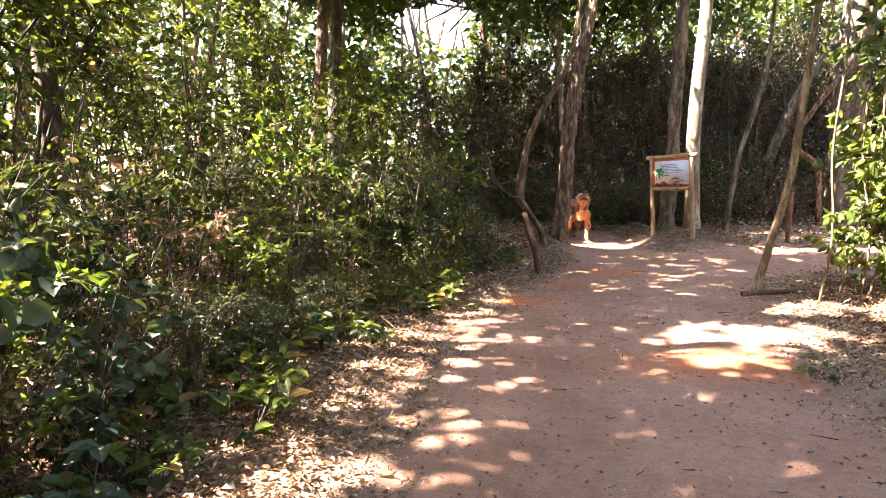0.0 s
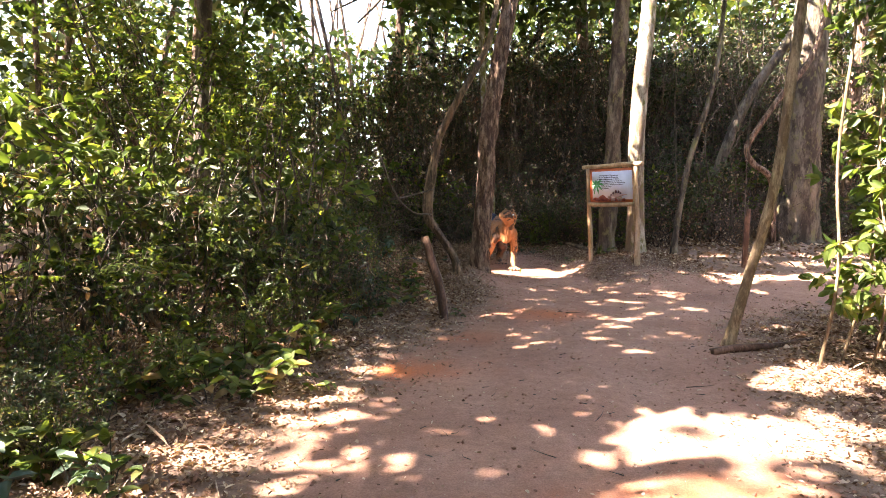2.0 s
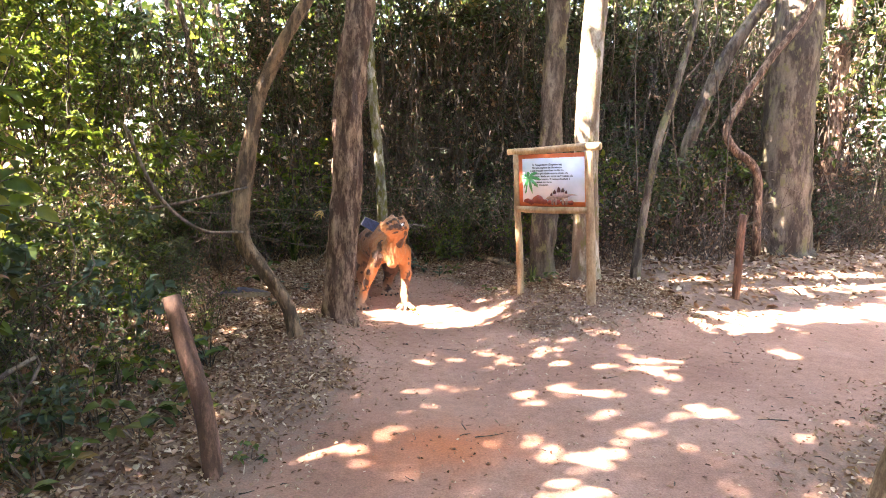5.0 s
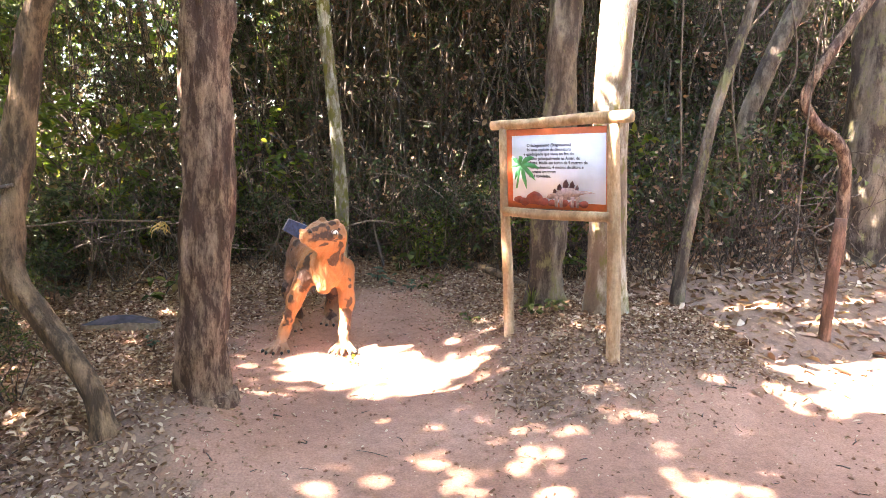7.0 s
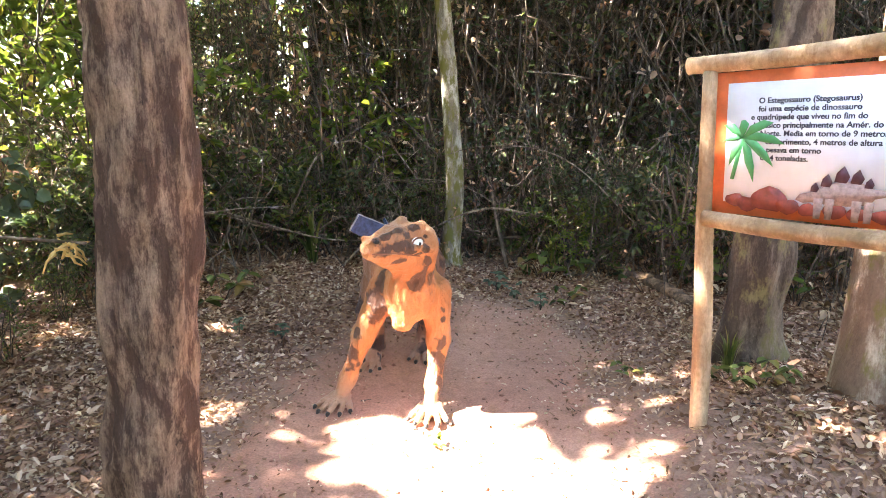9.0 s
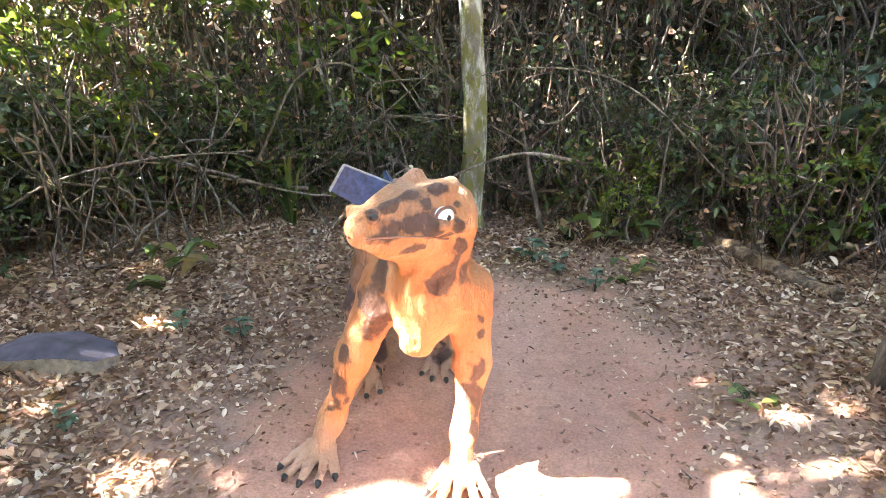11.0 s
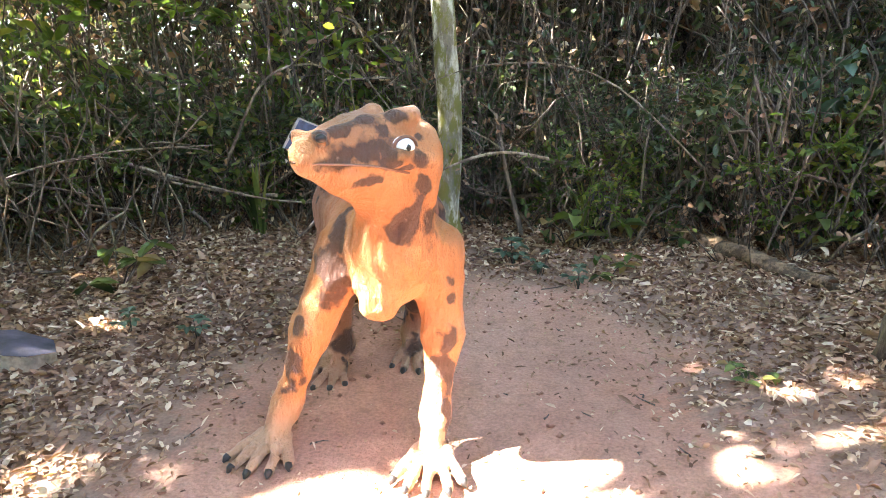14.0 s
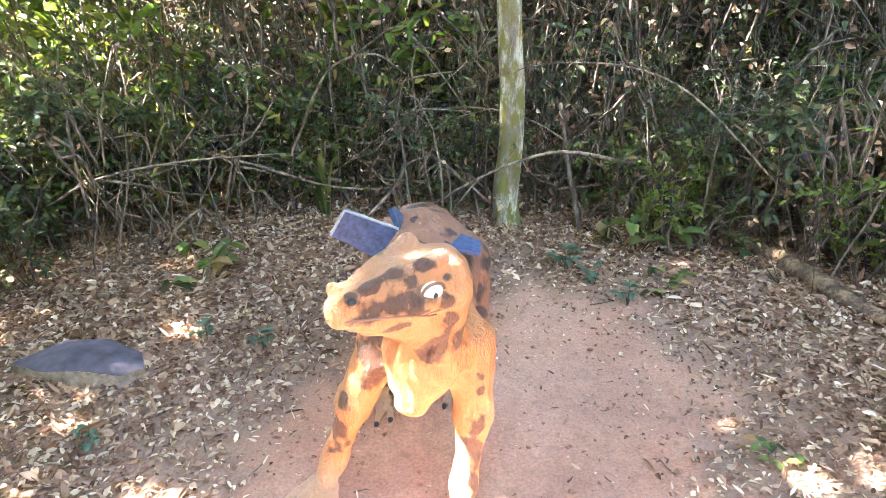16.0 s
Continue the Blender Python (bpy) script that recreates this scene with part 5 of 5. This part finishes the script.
def broken_plate():
    t = thing("broken_plate", (0.8, 12.07, at_land(0.8, 12.07)), "broken slate-blue plate of the statue lying in litter", "statue fragment")
    outline = [(0.50, 12.02), (0.62, 12.2), (0.80, 12.26), (0.98, 12.22), (1.06, 12.12), (1.02, 12.02), (0.86, 12.0), (0.68, 11.98)]
    z = at_land(0.8, 12.07)
    c = np.array([0.78, 12.1, z + 0.105])
    n = len(outline)
    low = np.array([(x, y, z - 0.005) for x, y in outline])
    topv = np.array([(x, y, z + 0.05 + 0.02 * math.sin(k * 1.3)) for k, (x, y) in enumerate(outline)])
    i = np.arange(n)
    j = np.roll(i, -1)
    part("skin", Geo().add(np.vstack([topv, c[None]]), [np.stack([i, j, np.full(n, n)], 1)]), plain_mat("dull_violet_paint", (0.06, 0.05, 0.065), 0.85, 0.5, 14), t, "dull violet-blue painted skin", True)
    part("core", Geo().add(np.vstack([low, topv - (0, 0, 0.002)]), [np.stack([i, j, j + n, i + n], 1)]), plain_mat("layered_grey_core", (0.27, 0.21, 0.15), 0.9, 0.5, 25), t, "layered grey-brown broken core")


broken_plate()


# hanging and leaning creepers
def creeper(pts, r, label, material=VINE, steps=20):
    t = thing("creeper", pts[0], label, "vine", "creepers")
    part("strand", Geo().add(*tube(spline(pts, steps), (r, r * 0.75), 6, 0.15)), material, t, smooth=True)


creeper([(7.7, 13.1, 0.3), (7.54, 13.0, 1.44), (7.15, 13.0, 1.8), (7.05, 13.0, 2.12), (7.57, 13.0, 2.96), (8.17, 13.0, 3.8), (8.6, 13.2, 5.4)], 0.06, "thick reddish twisted creeper on the stout tree", BARK_DARK, 34)
creeper([(0.6, 10.35, 1.12), (1.0, 10.4, 1.10), (1.28, 10.38, 1.135), (1.70, 10.36, 1.13)], 0.006, "taut pale cord tied to the dark trunk")
creeper([(0.45, 9.5, 1.75), (0.62, 9.55, 1.3), (0.85, 9.7, 1.05), (1.1, 9.95, 1.0)], 0.014, "bare forked branch over the litter")
creeper([(0.55, 9.6, 1.2), (0.8, 9.75, 1.25), (1.12, 10.1, 1.33)], 0.012, "bare branch reaching to the crooked trunk")
creeper([(1.05, 14.05, 0.55), (1.5, 14.0, 0.62), (1.9, 13.95, 0.58), (2.3, 13.9, 0.3)], 0.014, "bare fallen branch across the thicket")
creeper([(1.4, 13.8, 0.05), (1.75, 13.9, 0.5), (1.55, 14.1, 0.9)], 0.012, "dead branch leaning in the thicket")
creeper([(2.9, 13.9, 0.05), (2.78, 14.0, 0.5), (2.7, 14.1, 0.9)], 0.016, "leaning dead stick beside the mossy tree")
creeper([(2.7, 14.1, 0.35), (3.2, 14.15, 0.45), (3.8, 14.2, 0.9), (4.2, 14.3, 1.3)], 0.01, "long thin bent branch in the thicket")
for _ in range(26):
    x, y = rng.uniform(1.2, 8.0), rng.uniform(12.6, 15.5)
    if x < 4.6:
        y = rng.uniform(14.2, 16)
    z = rng.uniform(0.2, 2.2)
    creeper([(x, y, z if rng.random() < 0.5 else at_land(x, y)), (x + rng.normal() * 0.12, y, 2.4), (x + rng.normal() * 0.3, y, 3.6), (x + rng.normal() * 0.4, y, 6.4)], rng.uniform(0.004, 0.012), "thin hanging creeper among the trees")
def leafy_creeper(pts, r, count, size, tone, label):
    t = thing("leafy_creeper", pts[0], label, "vine", "leafy creepers by the leaning tree")
    p = spline(pts, 26)
    part("strand", Geo().add(*tube(p, (r, r * 0.7), 6, 0.25)), BARK_TAN, t, smooth=True)
    g, pos, way = Geo(), [], []
    for k in range(2 * count):
        s0 = p[int(rng.uniform(0.15, 1.0) * 25)]
        d = unit(rng.normal(size=3) * (1, 1, 0.5) - (0, 0, 0.15))
        e = s0 + d * rng.uniform(0.12, 0.38)
        part("side_twig", Geo().add(*tube(np.array([s0, (s0 + e) / 2 + (0, 0, 0.02), e]), (0.003, 0.0015), 3, cap=False)), BARK_TAN, t)
        u = rng.uniform(0.3, 1.05, 7)
        pos.append(s0 + (e - s0) * u[:, None])
        way.append(rng.normal(size=(7, 3)) * 0.7 + d - (0, 0, 0.3))
    pos, way = np.concatenate(pos), np.concatenate(way)
    n = len(pos)
    g.add(*leaves(pos, way, scatter_dirs(n, 0.9), rng.uniform(0.7, 1.2, n) * size, rng.uniform(0.8, 1.2, n) * size * 0.5))
    part("foliage", g, LEAF[tone], t)


for x, y, lean, r, count in ((4.05, 6.25, 0.02, 0.014, 10), (4.3, 6.35, 0.25, 0.011, 22), (4.45, 6.2, -0.1, 0.012, 26), (4.7, 6.45, 0.1, 0.016, 30), (4.85, 6.1, -0.35, 0.014, 30), (5.1, 6.6, -0.2, 0.012, 30), (4.6, 5.6, 0.2, 0.008, 20)):
    leafy_creeper([(x, y, at_land(x, y) - 0.03), (x + 0.06 + lean * 0.3, y - 0.04, 0.8), (x + lean, y, 1.7), (x + lean * 1.3 + 0.08, y + 0.05, 3.0), (x + lean * 1.2, y + 0.2, 5.0)], r, count, 0.12, "bright" if count != 26 else "green", "pale creeper with hanging yellow-green leaves")

# dead branches fallen into the thicket
def dead_branch(a, b, sag, r):
    a, b = np.array(a), np.array(b)
    t = thing("dead_branch", tuple(a), "bare greyish dead branch caught in the thicket", "branch", "dead branches in the thicket")
    m1, m2 = a + (b - a) * 0.35 + (0, 0, sag), a + (b - a) * 0.7 + (0.0, rng.normal() * 0.1, sag * 0.8)
    p = spline([a, m1, m2, b], 18)
    part("stem", Geo().add(*tube(p, (r, r * 0.35), 6, 0.3)), DEAD, t, smooth=True)
    for k in rng.integers(5, 16, 3):
        d = unit(unit(b - a) + rng.normal(size=3) * 0.55) * rng.uniform(0.15, 0.5)
        part("side_branch", Geo().add(*tube(np.array([p[k], p[k] + d * 0.5 + (0, 0, 0.02), p[k] + d]), (r * 0.5, r * 0.15), 5)), DEAD, t, smooth=True)


for _ in range(30):
    x = rng.uniform(-0.9, 5.3)
    y = 14.0 + rng.uniform(-0.25, 0.55) - 0.9 * float(smooth01(1.2, -0.4, x)) - (0.35 if x > 3.4 else 0)
    ln, up = rng.uniform(0.6, 1.9) * rng.choice((-1, 1)), rng.uniform(-0.05, 1.3)
    dead_branch((x, y, at_land(x, y) + rng.uniform(-0.02, 0.5)), (x + ln, y + rng.normal() * 0.2, max(0.15, at_land(x, y) + up)), rng.uniform(-0.15, 0.4), rng.uniform(0.005, 0.012))

# seedlings seen singly in the clearing
for x, y, k, s in ((0.82, 12.94, 0, 1.5), (1.16, 12.44, 1, 0.6), (1.43, 12.47, 1, 0.6), (2.8, 13.42, 1, 0.9), (2.95, 13.3, 1, 0.7), (3.12, 13.14, 1, 0.7), (3.3, 13.3, 0, 0.9), (2.55, 11.33, 2, 0.4), (3.54, 12.06, 0, 0.6),
                   (3.6, 13.7, 0, 1.6), (3.15, 13.75, 0, 1.6), (4.4, 13.6, 0, 1.7), (4.9, 13.2, 2, 1.5), (0.21, 5.89, 0, 0.9), (2.77, 3.86, 0, 1.0), (-0.52, 4.4, 0, 1.0), (1.35, 8.3, 0, 0.6), (0.75, 8.5, 0, 1.4), (4.05, 11.6, 0, 0.9), (3.95, 11.75, 0, 0.8), (1.1, 11.7, 1, 0.5)):
    plant(herb[k], x, y, s)
for x, y, k, s in ((-0.3, 12.9, 0, 0.6), (0.1, 13.3, 0, 0.55), (0.5, 13.75, 0, 0.7), (0.95, 13.9, 0, 0.5), (1.35, 14.05, 0, 0.75), (1.8, 14.1, 1, 0.6), (2.9, 14.15, 0, 0.5), (3.2, 13.7, 2, 0.36),
                   (3.75, 13.75, 0, 0.5), (4.3, 13.4, 2, 0.42), (4.75, 13.3, 2, 0.55), (5.2, 13.3, 0, 0.6), (0.2, 14.2, 2, 1.1), (-0.6, 13.9, 2, 1.2), (1.0, 14.6, 2, 1.1), (5.0, 14.2, 2, 1.0)):
    plant(broad[k], x, y, s, tilt=6)
for x, y, s in ((3.25, 13.85, 0.8), (5.5, 15.4, 2.4), (1.2, 13.9, 1.0), (4.0, 11.9, 0.5)):
    plant(blades, x, y, s)


# ---- twigs and grit on the ground ----
debris = Geo()
for _ in range(600):
    x, y = rng.uniform(-1.2, 5.5), rng.uniform(1.8, 13.6)
    a, ln = rng.uniform(0, np.pi), rng.uniform(0.02, 0.07) * (3 if rng.random() < 0.08 else 1)
    d = np.array((math.cos(a), math.sin(a)))
    pts = [(x + d[0] * ln * u + rng.normal() * 0.006, y + d[1] * ln * u + rng.normal() * 0.006) for u in (-0.5, 0, 0.5)]
    debris.add(*tube(np.array([(px, py, at_land(px, py) + 0.006) for px, py in pts]), (rng.uniform(0.002, 0.005), 0.0015), 4))
tagged(part("ground_twigs", debris, TWIG), "small broken twigs scattered over the trail", "twigs", kind="stuff")
grit = Geo()
for _ in range(4000):
    x, y = rng.uniform(-0.6, 5.5), rng.uniform(2.0, 13.0)
    r = 0.003 + 0.012 * rng.random() ** 2.5
    c = np.array((x, y, at_land(x, y) + r * 0.3))
    v = np.array([(1, 0, 0), (0.3, 0.9, 0), (-0.8, 0.6, 0), (-0.8, -0.5, 0), (0.2, -1, 0), (0, 0.1, 0.8), (0, 0, -0.6)]) * r * rng.uniform(0.7, 1.3, (7, 1)) + c
    k = np.arange(5)
    grit.add(v, [np.stack([k, (k + 1) % 5, np.full(5, 5)], 1), np.stack([(k + 1) % 5, k, np.full(5, 6)], 1)])
tagged(part("soil_crumbs", grit, plain_mat("clay_crumb", (0.27, 0.135, 0.09), 0.95, 0.4)), "crumbs of reddish clay on the trail", "grit", kind="stuff")


def crumpled(name, c, r, material, label, category):
    t = thing(name, (c[0], c[1], at_land(c[0], c[1])), label, category)
    v, f = ball((0, 0, 0), 1.0, 12)
    k = rng.uniform(0, 50)
    out = np.array([p * (0.75 + 0.5 * noise.noise(Vector(p * 1.7) + Vector((k, 0, 0))) + 0.25 * noise.noise(Vector(p * 4.5) + Vector((0, k, 0)))) for p in v]) * r + c
    part("film", Geo().add(out, f), material, t)


FILM = plain_mat("black_plastic_film", (0.012, 0.012, 0.016), 0.28, 0.2)
crumpled("plastic_bag", (3.36, 13.95, 0.3), (0.13, 0.1, 0.15), FILM, "crumpled black plastic bag caught in the brush", "bag")
crumpled("plastic_bag", (4.15, 14.1, 0.62), (0.09, 0.06, 0.05), plain_mat("blue_black_film", (0.05, 0.06, 0.13), 0.3, 0.3), "scrap of blue-black plastic on the branches", "bag")
knot = thing("frayed_knot", (1.66, 10.33, 1.12), "frayed yellowish knot of the cord on the trunk", "rope")
FIBRE = plain_mat("yellowed_fibre", (0.55, 0.36, 0.12), 0.8, 0.3)
for _ in range(12):
    a = np.array((1.66, 10.33, 1.12)) + rng.normal(size=3) * (0.012, 0.012, 0.015)
    d = scatter_dirs(1, -0.5)[0] * rng.uniform(0.04, 0.09)
    part("fibre", Geo().add(*tube(np.array([a, a + d * 0.5 + rng.normal(size=3) * 0.008, a + d]), (0.005, 0.002), 5)), FIBRE, knot)
